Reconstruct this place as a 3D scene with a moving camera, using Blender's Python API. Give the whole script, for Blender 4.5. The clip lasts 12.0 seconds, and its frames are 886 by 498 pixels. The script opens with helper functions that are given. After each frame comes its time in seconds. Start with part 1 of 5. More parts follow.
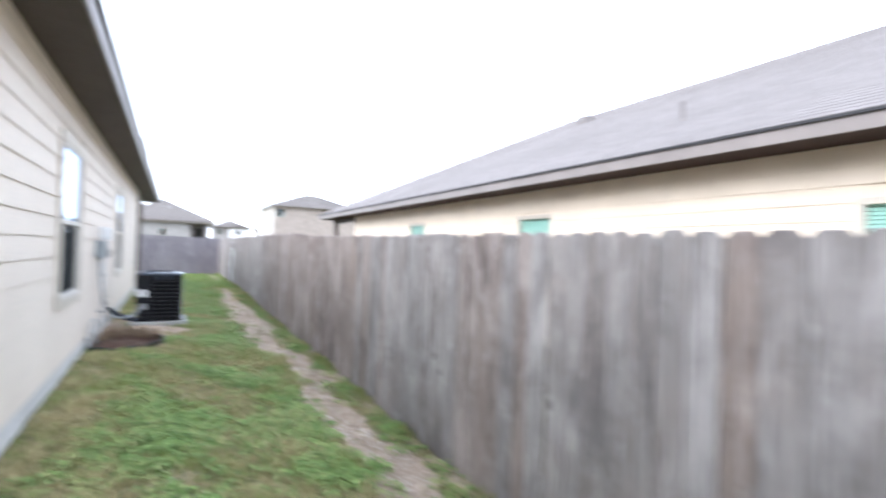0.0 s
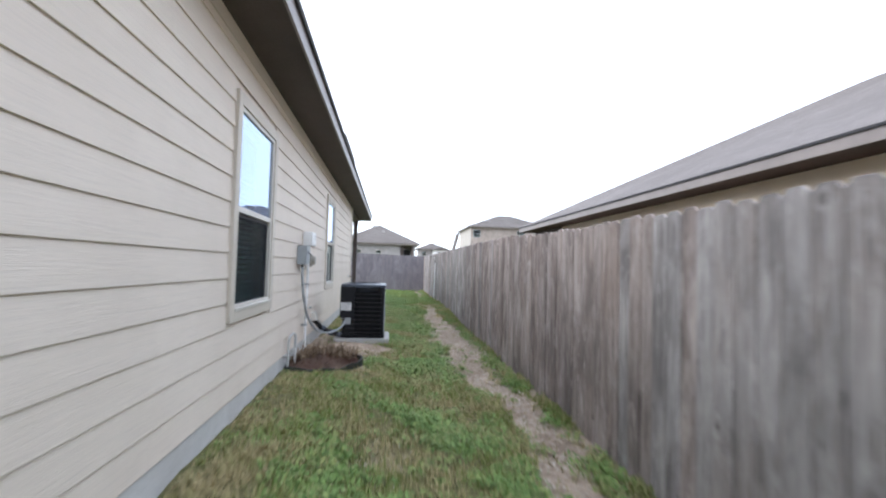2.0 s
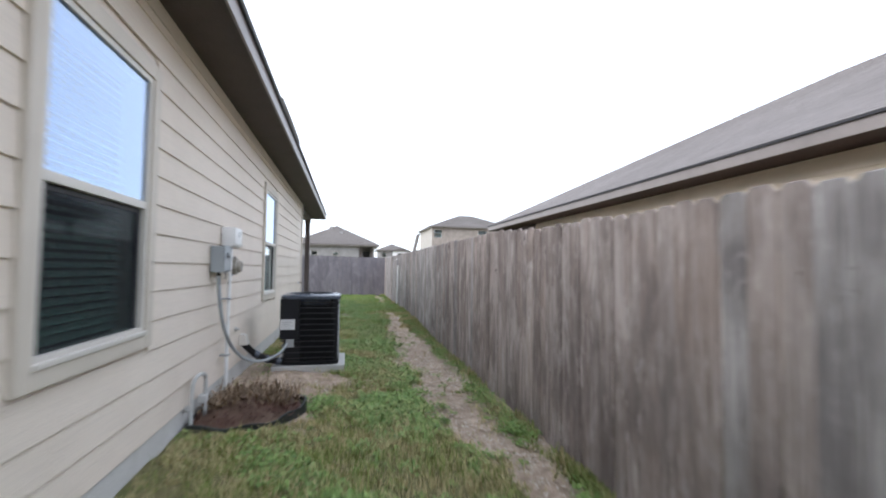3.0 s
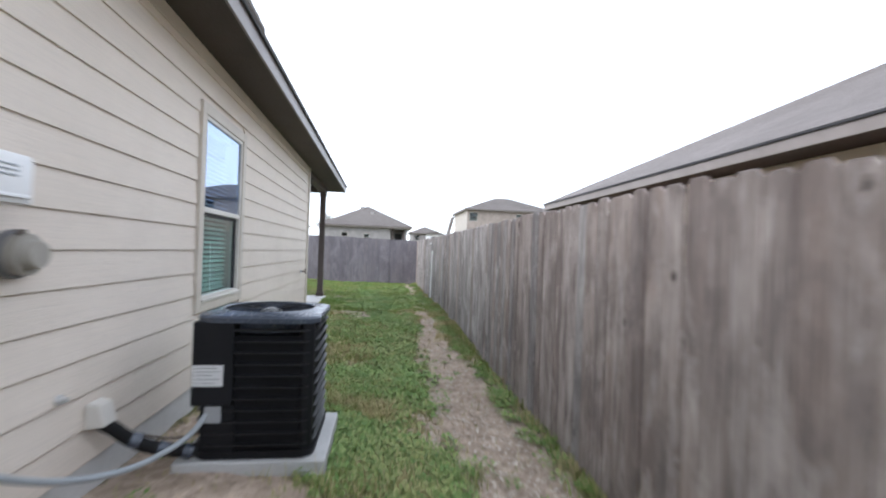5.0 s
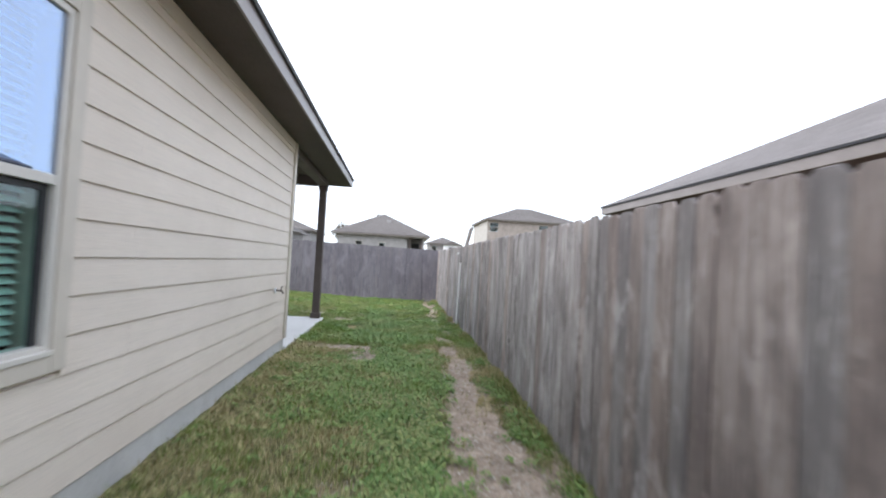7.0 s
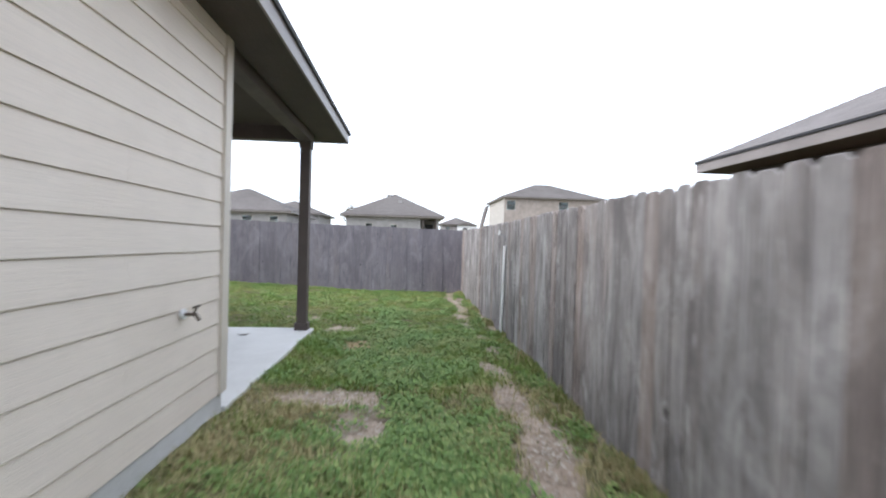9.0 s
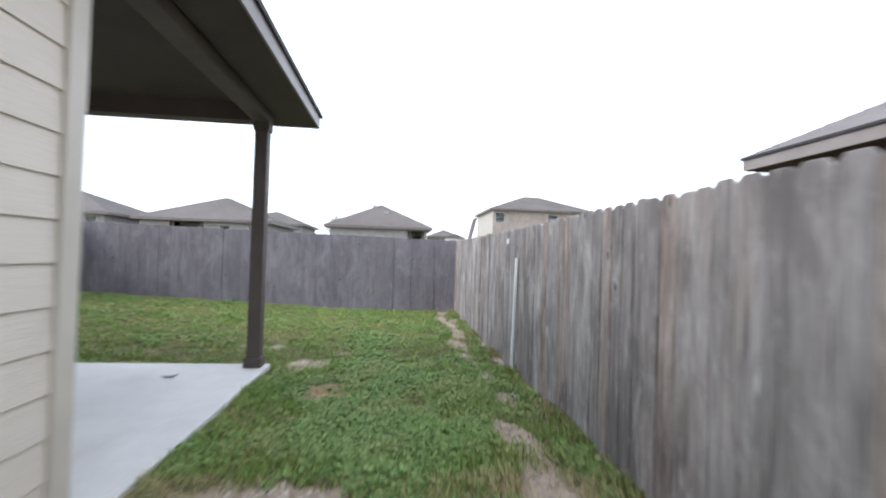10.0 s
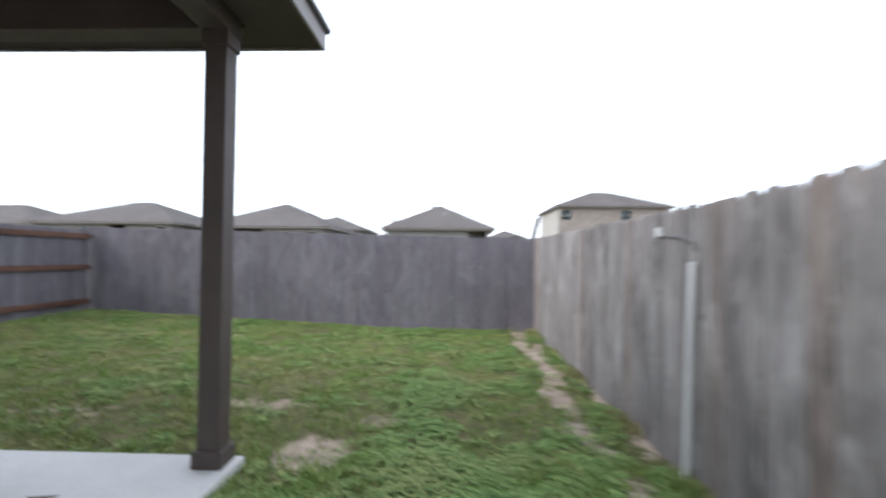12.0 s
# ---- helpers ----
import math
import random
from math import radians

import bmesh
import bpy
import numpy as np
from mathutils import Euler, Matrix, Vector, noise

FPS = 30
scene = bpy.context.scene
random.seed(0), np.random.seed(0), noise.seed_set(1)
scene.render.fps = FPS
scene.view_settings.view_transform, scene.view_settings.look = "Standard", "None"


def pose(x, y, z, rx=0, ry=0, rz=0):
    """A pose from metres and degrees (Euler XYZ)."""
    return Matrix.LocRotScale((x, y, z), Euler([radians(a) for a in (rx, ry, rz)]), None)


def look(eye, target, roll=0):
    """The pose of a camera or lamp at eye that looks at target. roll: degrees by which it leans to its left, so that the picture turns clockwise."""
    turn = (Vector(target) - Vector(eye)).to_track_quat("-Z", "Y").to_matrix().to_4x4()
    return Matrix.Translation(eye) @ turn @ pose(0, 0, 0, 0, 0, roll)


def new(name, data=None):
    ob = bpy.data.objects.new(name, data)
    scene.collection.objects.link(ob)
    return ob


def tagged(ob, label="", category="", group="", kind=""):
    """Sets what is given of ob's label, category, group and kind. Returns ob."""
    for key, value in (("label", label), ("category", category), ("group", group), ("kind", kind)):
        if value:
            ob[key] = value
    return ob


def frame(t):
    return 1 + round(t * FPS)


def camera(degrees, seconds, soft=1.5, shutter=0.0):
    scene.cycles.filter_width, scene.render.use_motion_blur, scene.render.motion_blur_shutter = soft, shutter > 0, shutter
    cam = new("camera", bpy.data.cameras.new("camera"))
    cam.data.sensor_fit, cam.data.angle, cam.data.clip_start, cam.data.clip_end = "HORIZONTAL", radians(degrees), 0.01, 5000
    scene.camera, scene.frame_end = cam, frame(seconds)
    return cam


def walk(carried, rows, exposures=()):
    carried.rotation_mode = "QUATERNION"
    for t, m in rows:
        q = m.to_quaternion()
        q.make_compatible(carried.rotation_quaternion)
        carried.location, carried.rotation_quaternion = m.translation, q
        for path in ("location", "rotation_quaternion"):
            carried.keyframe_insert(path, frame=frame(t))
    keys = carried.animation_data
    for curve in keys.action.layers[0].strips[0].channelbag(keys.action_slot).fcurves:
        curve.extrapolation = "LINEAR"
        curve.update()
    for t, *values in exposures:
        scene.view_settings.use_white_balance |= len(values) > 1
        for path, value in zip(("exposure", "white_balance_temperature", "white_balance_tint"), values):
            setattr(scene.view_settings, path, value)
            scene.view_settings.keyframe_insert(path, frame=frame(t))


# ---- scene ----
cam = camera(89.35, 12.0, soft=2.0, shutter=0.9)
PATH = [
    (0, (0.892, 0.643, 1.435), (1.922, 2.357, 1.453), 2.0),
    (0.5, (0.862, 1.028, 1.395), (1.515, 2.917, 1.473), 1.3),
    (1, (0.959, 1.440, 1.283), (1.282, 3.413, 1.340), 1.3),
    (1.5, (1.060, 1.985, 1.227), (1.293, 3.971, 1.248), 1.1),
    (2, (1.094, 2.639, 1.220), (1.331, 4.623, 1.303), 1.6),
    (2.5, (1.094, 3.326, 1.241), (1.348, 5.307, 1.349), 2.4),
    (3, (1.143, 4.060, 1.262), (1.557, 6.014, 1.352), 0.7),
    (5, (1.410, 6.961, 1.330), (1.682, 8.942, 1.345), 2.0),
    (5.5, (1.466, 7.638, 1.344), (1.720, 9.620, 1.427), 3.2),
    (6, (1.456, 8.276, 1.352), (1.741, 10.255, 1.386), 3.5),
    (6.5, (1.467, 8.934, 1.351), (1.736, 10.916, 1.398), 2.3),
    (7, (1.456, 9.612, 1.351), (1.654, 11.602, 1.412), 3.2),
    (9, (1.377, 12.406, 1.381), (1.524, 14.400, 1.356), 1.6),
    (9.5, (1.378, 13.124, 1.362), (1.589, 15.113, 1.379), 0.2),
    (10, (1.377, 13.830, 1.359), (1.582, 15.819, 1.393), 1.8),
    (10.5, (1.370, 14.476, 1.371), (1.668, 16.452, 1.456), 1.8),
    (11, (1.374, 15.089, 1.356), (1.694, 17.061, 1.444), 0.5),
    (11.5, (1.381, 15.654, 1.351), (1.616, 17.638, 1.434), 2.6),
    (12, (1.359, 16.196, 1.382), (1.297, 18.195, 1.421), 0.6),
]
walk(cam, [(t, look(eye, target, roll)) for t, eye, target, roll in PATH],
     [(t, e, 5900 if t < 1.2 else 6000 if t < 2.2 else 6120, 13) for t, e in ((0, 1.14), (0.5, 1.13), (1, 0.9), (1.5, 0.7), (2, 0.55), (2.5, 0.45), (3, 0.4), (5, 0.45), (5.5, 0.45), (7, 0.45), (9, 0.45), (10, 0.43), (11, 0.34), (11.5, 0.3), (12, 0.22))])

# ---------------------------------------------------------------- light
world = bpy.data.worlds.new("overcast_sky")
scene.world = world
world.use_nodes = True
wn = world.node_tree
wn.nodes.clear()
sky = wn.nodes.new("ShaderNodeTexSky")
sky.sky_type = "NISHITA"
sky.sun_disc = False
sky.sun_elevation, sky.sun_rotation = radians(33), radians(243)
sky.air_density, sky.dust_density, sky.ozone_density = 1.0, 2.0, 1.0
clear = wn.nodes.new("ShaderNodeBackground")
clear.inputs["Strength"].default_value = 0.05
cloud = wn.nodes.new("ShaderNodeBackground")
cloud.inputs["Color"].default_value = (0.89, 0.945, 1.0, 1)
cloud.inputs["Strength"].default_value = 1.35
both = wn.nodes.new("ShaderNodeAddShader")
wout = wn.nodes.new("ShaderNodeOutputWorld")
wn.links.new(sky.outputs[0], clear.inputs["Color"])
wn.links.new(clear.outputs[0], both.inputs[0])
wn.links.new(cloud.outputs[0], both.inputs[1])
wn.links.new(both.outputs[0], wout.inputs["Surface"])

sun = new("sun", bpy.data.lights.new("sun", "SUN"))
sun.data.energy, sun.data.angle, sun.data.color = 1.6, radians(34), (1.0, 0.965, 0.91)
sun.matrix_world = look((-8, -4, 5.8), (0, 0, 0))


# ---------------------------------------------------------------- materials
class Nodes:
    """A short way to write node trees."""

    def __init__(self, name, rough=0.8, metal=0.0):
        self.m = bpy.data.materials.new(name)
        self.m.use_nodes = True
        self.t = self.m.node_tree
        self.b = self.t.nodes["Principled BSDF"]
        self.b.inputs["Roughness"].default_value = rough
        self.b.inputs["Metallic"].default_value = metal

    def put(self, socket, value):
        if hasattr(value, "is_output"):
            self.t.links.new(value, socket)
        elif isinstance(value, (tuple, list)) and len(value) == 3 and socket.type == "RGBA":
            socket.default_value = (*value, 1)
        else:
            socket.default_value = value

    def coords(self, kind="Object", scale=(1, 1, 1), shift=None):
        tc = self.t.nodes.new("ShaderNodeTexCoord")
        mp = self.t.nodes.new("ShaderNodeMapping")
        self.t.links.new(tc.outputs[kind], mp.inputs["Vector"])
        mp.inputs["Scale"].default_value = scale
        if shift is not None:
            self.t.links.new(shift, mp.inputs["Location"])
        return mp.outputs[0]

    def place(self, scale=(1, 1, 1)):
        g = self.t.nodes.new("ShaderNodeNewGeometry")
        mp = self.t.nodes.new("ShaderNodeMapping")
        self.t.links.new(g.outputs["Position"], mp.inputs["Vector"])
        mp.inputs["Scale"].default_value = scale
        return mp.outputs[0]

    def island(self):
        return self.t.nodes.new("ShaderNodeNewGeometry").outputs["Random Per Island"]

    def chance(self):
        return self.t.nodes.new("ShaderNodeObjectInfo").outputs["Random"]

    def attribute(self, name):
        n = self.t.nodes.new("ShaderNodeAttribute")
        n.attribute_name = name
        return n.outputs["Fac"]

    def noise(self, vec, scale=5, detail=4, rough=0.55, distort=0.0):
        n = self.t.nodes.new("ShaderNodeTexNoise")
        self.t.links.new(vec, n.inputs["Vector"])
        for k, v in (("Scale", scale), ("Detail", detail), ("Roughness", rough), ("Distortion", distort)):
            n.inputs[k].default_value = v
        return n.outputs["Fac"]

    def cells(self, vec, scale=5, feature="F1"):
        n = self.t.nodes.new("ShaderNodeTexVoronoi")
        n.feature = feature
        self.t.links.new(vec, n.inputs["Vector"])
        n.inputs["Scale"].default_value = scale
        return n.outputs["Distance"]

    def ramp(self, fac, stops):
        n = self.t.nodes.new("ShaderNodeValToRGB")
        self.t.links.new(fac, n.inputs["Fac"])
        els = n.color_ramp.elements
        while len(els) < len(stops):
            els.new(0.5)
        for e, (p, c) in zip(els, stops):
            e.position = p
            e.color = (*c, 1) if isinstance(c, tuple) else (c, c, c, 1)
        return n.outputs["Color"]

    def math(self, op, a, b=0.5):
        n = self.t.nodes.new("ShaderNodeMath")
        n.operation = op
        self.put(n.inputs[0], a)
        self.put(n.inputs[1], b)
        return n.outputs[0]

    def mix(self, fac, a, b, blend="MIX"):
        n = self.t.nodes.new("ShaderNodeMix")
        n.data_type, n.blend_type = "RGBA", blend
        self.put(n.inputs["Factor"], fac)
        self.put(n.inputs[6], a)
        self.put(n.inputs[7], b)
        return n.outputs[2]

    def bump(self, height, strength=0.3, distance=0.01):
        n = self.t.nodes.new("ShaderNodeBump")
        self.t.links.new(height, n.inputs["Height"])
        n.inputs["Strength"].default_value = strength
        n.inputs["Distance"].default_value = distance
        self.t.links.new(n.outputs[0], self.b.inputs["Normal"])

    def done(self, colour, rough=None):
        self.put(self.b.inputs["Base Color"], colour)
        if rough is not None:
            self.put(self.b.inputs["Roughness"], rough)
        return self.m


def painted(name, colour, rough=0.6, var=0.08, bump=0.15):
    """Plain paint or plastic with faint dirt and fine grain."""
    n = Nodes(name, rough)
    p = n.place()
    big = n.noise(p, 2.3, 5)
    fine = n.noise(p, 60, 3)
    dark = tuple(c * (1 - var * 1.6) for c in colour)
    light = tuple(min(1, c * (1 + var)) for c in colour)
    col = n.mix(n.ramp(big, [(0.3, 0.0), (0.7, 1.0)]), dark, light)
    n.bump(fine, bump, 0.003)
    return n.done(col, n.ramp(fine, [(0.3, max(0, rough - 0.08)), (0.7, min(1, rough + 0.08))]))


def siding_material():
    n = Nodes("cream_siding", 0.62)
    shift = n.t.nodes.new("ShaderNodeCombineXYZ")
    r = n.chance()
    for k, f in enumerate((3.0, 40.0, 17.0)):
        n.put(shift.inputs[k], n.math("MULTIPLY", r, f))
    grain = n.noise(n.coords("Object", (1, 1.6, 55), shift.outputs[0]), 1.5, 6, 0.6, 1.6)
    grain2 = n.noise(n.coords("Object", (1, 5, 160), shift.outputs[0]), 1.5, 3, 0.6, 0.8)
    dirt = n.noise(n.place(), 0.9, 6, 0.6)
    base = n.mix(n.ramp(dirt, [(0.3, 0.0), (0.75, 1.0)]), (0.66, 0.578, 0.495), (0.757, 0.672, 0.585))
    base = n.mix(n.math("MULTIPLY", r, 0.15), base, (0.66, 0.595, 0.515))
    base = n.mix(n.ramp(grain, [(0.25, 0.22), (0.55, 0.0)]), base, (0.40, 0.37, 0.33))
    h = n.math("ADD", grain, n.math("MULTIPLY", grain2, 0.6))
    n.bump(h, 0.38, 0.004)
    return n.done(base)


def wood_material(name, pale, mid, dark, brown, axis=2, face=0):
    """Weathered wood with grain along the piece, knots and stains, each piece with a tone of its own."""
    n = Nodes(name, 0.9)
    n.b.inputs["Specular IOR Level"].default_value = 0.2
    r = n.chance()
    shift = n.t.nodes.new("ShaderNodeCombineXYZ")
    for k, f in enumerate((13.0, 29.0, 51.0)):
        n.put(shift.inputs[k], n.math("MULTIPLY", r, f))

    def along(f, flat=1.0):
        sc = [1.0, 1.0, 1.0]
        sc[axis] = f
        sc[face] *= flat
        return n.coords("Object", sc, shift.outputs[0])

    knot = n.cells(along(0.62, 0.0), 3.1)
    knot = n.math("ADD", knot, n.math("MULTIPLY", n.math("SUBTRACT", n.noise(along(0.7, 0.0), 26, 3, 0.6), 0.5), 0.11))
    swirl = n.ramp(knot, [(0.0, 0.6), (0.2, 0.0)])
    bent = n.t.nodes.new("ShaderNodeVectorMath")
    bent.operation = "ADD"
    n.t.links.new(along(0.045), bent.inputs[0])
    n.t.links.new(swirl, bent.inputs[1])
    bands = n.noise(bent.outputs[0], 24, 5, 0.62, 0.5)
    streak = n.noise(along(0.025), 62, 6, 0.7, 0.5)
    fine = n.noise(along(0.02), 190, 4, 0.65, 0.3)
    blot = n.noise(along(0.35), 4.2, 5, 0.65, 0.5)
    damp = n.noise(along(0.5), 2.7, 5, 0.62, 0.3)
    tone = n.math("FRACT", n.math("MULTIPLY", r, 7.31))
    tint = n.math("FRACT", n.math("MULTIPLY", r, 23.7))
    base = n.ramp(tone, [(0.0, tuple(0.76 * c for c in mid)), (0.3, mid), (0.75, tuple(0.72 * a + 0.28 * b for a, b in zip(mid, pale))), (1.0, tuple(0.35 * a + 0.65 * b for a, b in zip(mid, pale)))])
    base = n.mix(n.math("MULTIPLY", n.ramp(blot, [(0.36, 0.0), (0.6, 1.0)]), n.ramp(tint, [(0.25, 0.1), (0.85, 0.9)])), base, brown)
    base = n.mix(n.ramp(damp, [(0.46, 0.0), (0.64, 0.75)]), base, dark)
    base = n.mix(n.ramp(bands, [(0.34, 0.55), (0.47, 0.0)]), base, dark)
    base = n.mix(n.ramp(streak, [(0.36, 0.9), (0.45, 0.0)]), base, tuple(c * 0.8 for c in dark))
    base = n.mix(n.ramp(streak, [(0.56, 0.0), (0.68, 0.55)]), base, tuple(min(1, c * 1.2) for c in pale))
    base = n.mix(n.ramp(fine, [(0.34, 0.5), (0.5, 0.0)]), base, dark)
    stain = n.noise(n.place((1, 1, 0.6)), 1.1, 5, 0.6)
    base = n.mix(n.ramp(stain, [(0.42, 0.0), (0.64, 0.62)]), base, dark)
    smear = n.noise(n.place((1, 1.6, 0.5)), 3.1, 5, 0.65, 0.8)
    base = n.mix(n.ramp(smear, [(0.53, 0.0), (0.68, 0.5)]), base, dark)
    base = n.mix(n.ramp(smear, [(0.32, 0.55), (0.45, 0.0)]), base, pale)
    ring = n.ramp(knot, [(0.02, 1.0), (0.04, 0.8), (0.07, 0.0)])
    base = n.mix(n.math("MULTIPLY", ring, 0.85), base, tuple(c * 0.4 for c in dark))
    halo = n.ramp(knot, [(0.07, 0.0), (0.10, 0.28), (0.15, 0.0)])
    base = n.mix(n.math("MULTIPLY", halo, tint), base, tuple(min(1, c * 1.25) for c in pale))
    fleck = n.noise(along(0.16, 0.0), 24, 4, 0.6, 0.3)
    base = n.mix(n.ramp(fleck, [(0.62, 0.0), (0.74, 0.65)]), base, tuple(min(1, c * 1.2) for c in pale))
    base = n.mix(n.ramp(fleck, [(0.27, 0.8), (0.33, 0.0)]), base, tuple(c * 0.5 for c in dark))
    h = n.math("ADD", n.math("MULTIPLY", streak, 0.8), n.math("MULTIPLY", fine, 0.4))
    h = n.math("ADD", h, n.math("MULTIPLY", bands, 0.6))
    h = n.math("SUBTRACT", h, n.math("MULTIPLY", ring, 0.7))
    n.bump(h, 0.9, 0.008)
    return n.done(base)


def roof_material(name, a, b):
    n = Nodes(name, 0.95)
    n.b.inputs["Specular IOR Level"].default_value = 0.2
    p = n.place()
    big = n.noise(p, 0.35, 5, 0.6)
    tab = n.cells(n.place((3.2, 3.2, 8)), 1.0)
    grit = n.noise(p, 140, 2)
    col = n.mix(n.ramp(big, [(0.3, 0.0), (0.7, 1.0)]), a, b)
    col = n.mix(n.ramp(tab, [(0.2, 0.3), (0.8, 0.0)]), col, tuple(c * 0.7 for c in a))
    col = n.mix(n.ramp(grit, [(0.35, 0.4), (0.6, 0.0)]), col, tuple(c * 0.6 for c in a))
    n.bump(grit, 0.5, 0.004)
    return n.done(col)


def ground_material():
    n = Nodes("lawn_soil", 0.98)
    n.b.inputs["Specular IOR Level"].default_value = 0.15
    p = n.place()
    soil = n.attribute("soil")
    big = n.noise(p, 1.7, 6, 0.65, 0.6)
    mid = n.noise(p, 9, 5, 0.65)
    grit = n.noise(p, 75, 4, 0.7)
    stone = n.cells(p, 42)
    earth = n.mix(n.ramp(big, [(0.3, 0.0), (0.7, 1.0)]), (0.40, 0.31, 0.24), (0.64, 0.515, 0.41))
    earth = n.mix(n.ramp(mid, [(0.35, 0.6), (0.6, 0.0)]), earth, (0.185, 0.142, 0.108))
    earth = n.mix(n.ramp(stone, [(0.06, 0.75), (0.14, 0.0)]), earth, (0.56, 0.51, 0.45))
    clod = n.noise(p, 24, 4, 0.7, 0.5)
    earth = n.mix(n.ramp(clod, [(0.36, 0.6), (0.46, 0.0)]), earth, (0.16, 0.122, 0.092))
    earth = n.mix(n.ramp(grit, [(0.3, 0.5), (0.55, 0.0)]), earth, (0.14, 0.108, 0.082))
    turf = n.mix(n.ramp(mid, [(0.3, 0.0), (0.68, 1.0)]), (0.10, 0.115, 0.045), (0.215, 0.185, 0.095))
    turf = n.mix(n.ramp(grit, [(0.3, 0.7), (0.6, 0.0)]), turf, (0.022, 0.024, 0.011))
    turf = n.mix(n.ramp(big, [(0.58, 0.0), (0.78, 0.45)]), turf, (0.33, 0.255, 0.155))
    f = n.ramp(n.math("ADD", soil, n.math("MULTIPLY", n.math("SUBTRACT", mid, 0.5), 0.7)), [(0.35, 0.0), (0.6, 1.0)])
    h = n.math("ADD", mid, n.math("MULTIPLY", grit, 0.5))
    n.bump(h, 0.7, 0.02)
    return n.done(n.mix(f, turf, earth))


def leaf_material(name, a, b, dry, rough=0.65, start=0.64):
    n = Nodes(name, rough)
    n.b.inputs["Specular IOR Level"].default_value = 0.3
    r = n.island()
    big = n.noise(n.place(), 1.5, 4, 0.6)
    col = n.mix(r, a, b)
    dryness = n.math("ADD", n.math("MULTIPLY", r, 0.35), big)
    col = n.mix(n.ramp(dryness, [(start, 0.0), (start + 0.2, 0.9)]), col, dry)
    n.b.inputs["Transmission Weight"].default_value = 0.0
    return n.done(col)


def glass_material(name, tint, f0=0.05, rough=0.01, sheen=(0.95, 0.97, 1.0)):
    m = bpy.data.materials.new(name)
    m.use_nodes = True
    t = m.node_tree
    t.nodes.clear()
    out = t.nodes.new("ShaderNodeOutputMaterial")
    mix = t.nodes.new("ShaderNodeMixShader")
    clear_ = t.nodes.new("ShaderNodeBsdfTransparent")
    clear_.inputs[0].default_value = (*tint, 1)
    gloss = t.nodes.new("ShaderNodeBsdfGlossy")
    gloss.inputs["Color"].default_value = (*sheen, 1)
    gloss.inputs["Roughness"].default_value = rough
    facing = t.nodes.new("ShaderNodeLayerWeight")
    facing.inputs["Blend"].default_value = 0.5
    power = t.nodes.new("ShaderNodeMath")
    power.operation = "POWER"
    power.inputs[1].default_value = 4.0
    gain = t.nodes.new("ShaderNodeMath")
    gain.operation = "MULTIPLY_ADD"
    gain.inputs[1].default_value, gain.inputs[2].default_value = 1 - f0, f0
    t.links.new(facing.outputs["Facing"], power.inputs[0])
    t.links.new(power.outputs[0], gain.inputs[0])
    t.links.new(gain.outputs[0], mix.inputs[0])
    t.links.new(clear_.outputs[0], mix.inputs[1])
    t.links.new(gloss.outputs[0], mix.inputs[2])
    t.links.new(mix.outputs[0], out.inputs["Surface"])
    return m


def screen_material(name):
    """Fine dark mesh that lets part of the view through."""
    m = glass_material(name, (1, 1, 1))
    t = m.node_tree
    mix = [n for n in t.nodes if n.type == "MIX_SHADER"][0]
    for link in list(mix.inputs[0].links) + list(mix.inputs[2].links):
        t.links.remove(link)
    mix.inputs[0].default_value = 0.45
    d = t.nodes.new("ShaderNodeBsdfDiffuse")
    d.inputs["Color"].default_value = (0.03, 0.032, 0.036, 1)
    t.links.new(d.outputs[0], mix.inputs[2])
    return m


def concrete_material(name, a, b):
    n = Nodes(name, 0.85)
    p = n.place()
    big = n.noise(p, 1.6, 6, 0.65, 0.4)
    fine = n.noise(p, 55, 4, 0.6)
    col = n.mix(n.ramp(big, [(0.3, 0.0), (0.7, 1.0)]), a, b)
    col = n.mix(n.ramp(fine, [(0.3, 0.25), (0.5, 0.0)]), col, tuple(c * 0.6 for c in a))
    n.bump(fine, 0.3, 0.004)
    return n.done(col)


SIDING = siding_material()
TRIM = painted("beige_trim_paint", (0.58, 0.525, 0.45), 0.55, 0.06)
FASCIA = painted("taupe_fascia_paint", (0.215, 0.188, 0.176), 0.42, 0.08)
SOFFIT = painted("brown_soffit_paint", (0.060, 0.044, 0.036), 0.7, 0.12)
BEAM = painted("dark_brown_beam_paint", (0.088, 0.068, 0.060), 0.6, 0.12)
CONCRETE = concrete_material("pale_concrete", (0.58, 0.57, 0.55), (0.71, 0.70, 0.68))
FOOTING = concrete_material("foundation_concrete", (0.46, 0.455, 0.44), (0.62, 0.615, 0.60))
PAD = concrete_material("grey_pad_concrete", (0.40, 0.40, 0.39), (0.55, 0.55, 0.54))
SHINGLE = roof_material("taupe_shingles", (0.195, 0.178, 0.172), (0.26, 0.24, 0.233))
SHINGLE_FAR = roof_material("brown_shingles", (0.150, 0.136, 0.128), (0.195, 0.178, 0.168))
CEDAR = wood_material("grey_weathered_cedar", (0.55, 0.524, 0.514), (0.405, 0.381, 0.373), (0.145, 0.131, 0.129), (0.36, 0.312, 0.29))
CEDAR_BROWN = wood_material("brown_weathered_cedar", (0.54, 0.484, 0.458), (0.415, 0.358, 0.332), (0.140, 0.115, 0.107), (0.36, 0.286, 0.250))
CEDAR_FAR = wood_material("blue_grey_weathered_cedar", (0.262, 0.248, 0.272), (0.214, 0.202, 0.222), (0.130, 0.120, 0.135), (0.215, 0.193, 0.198))
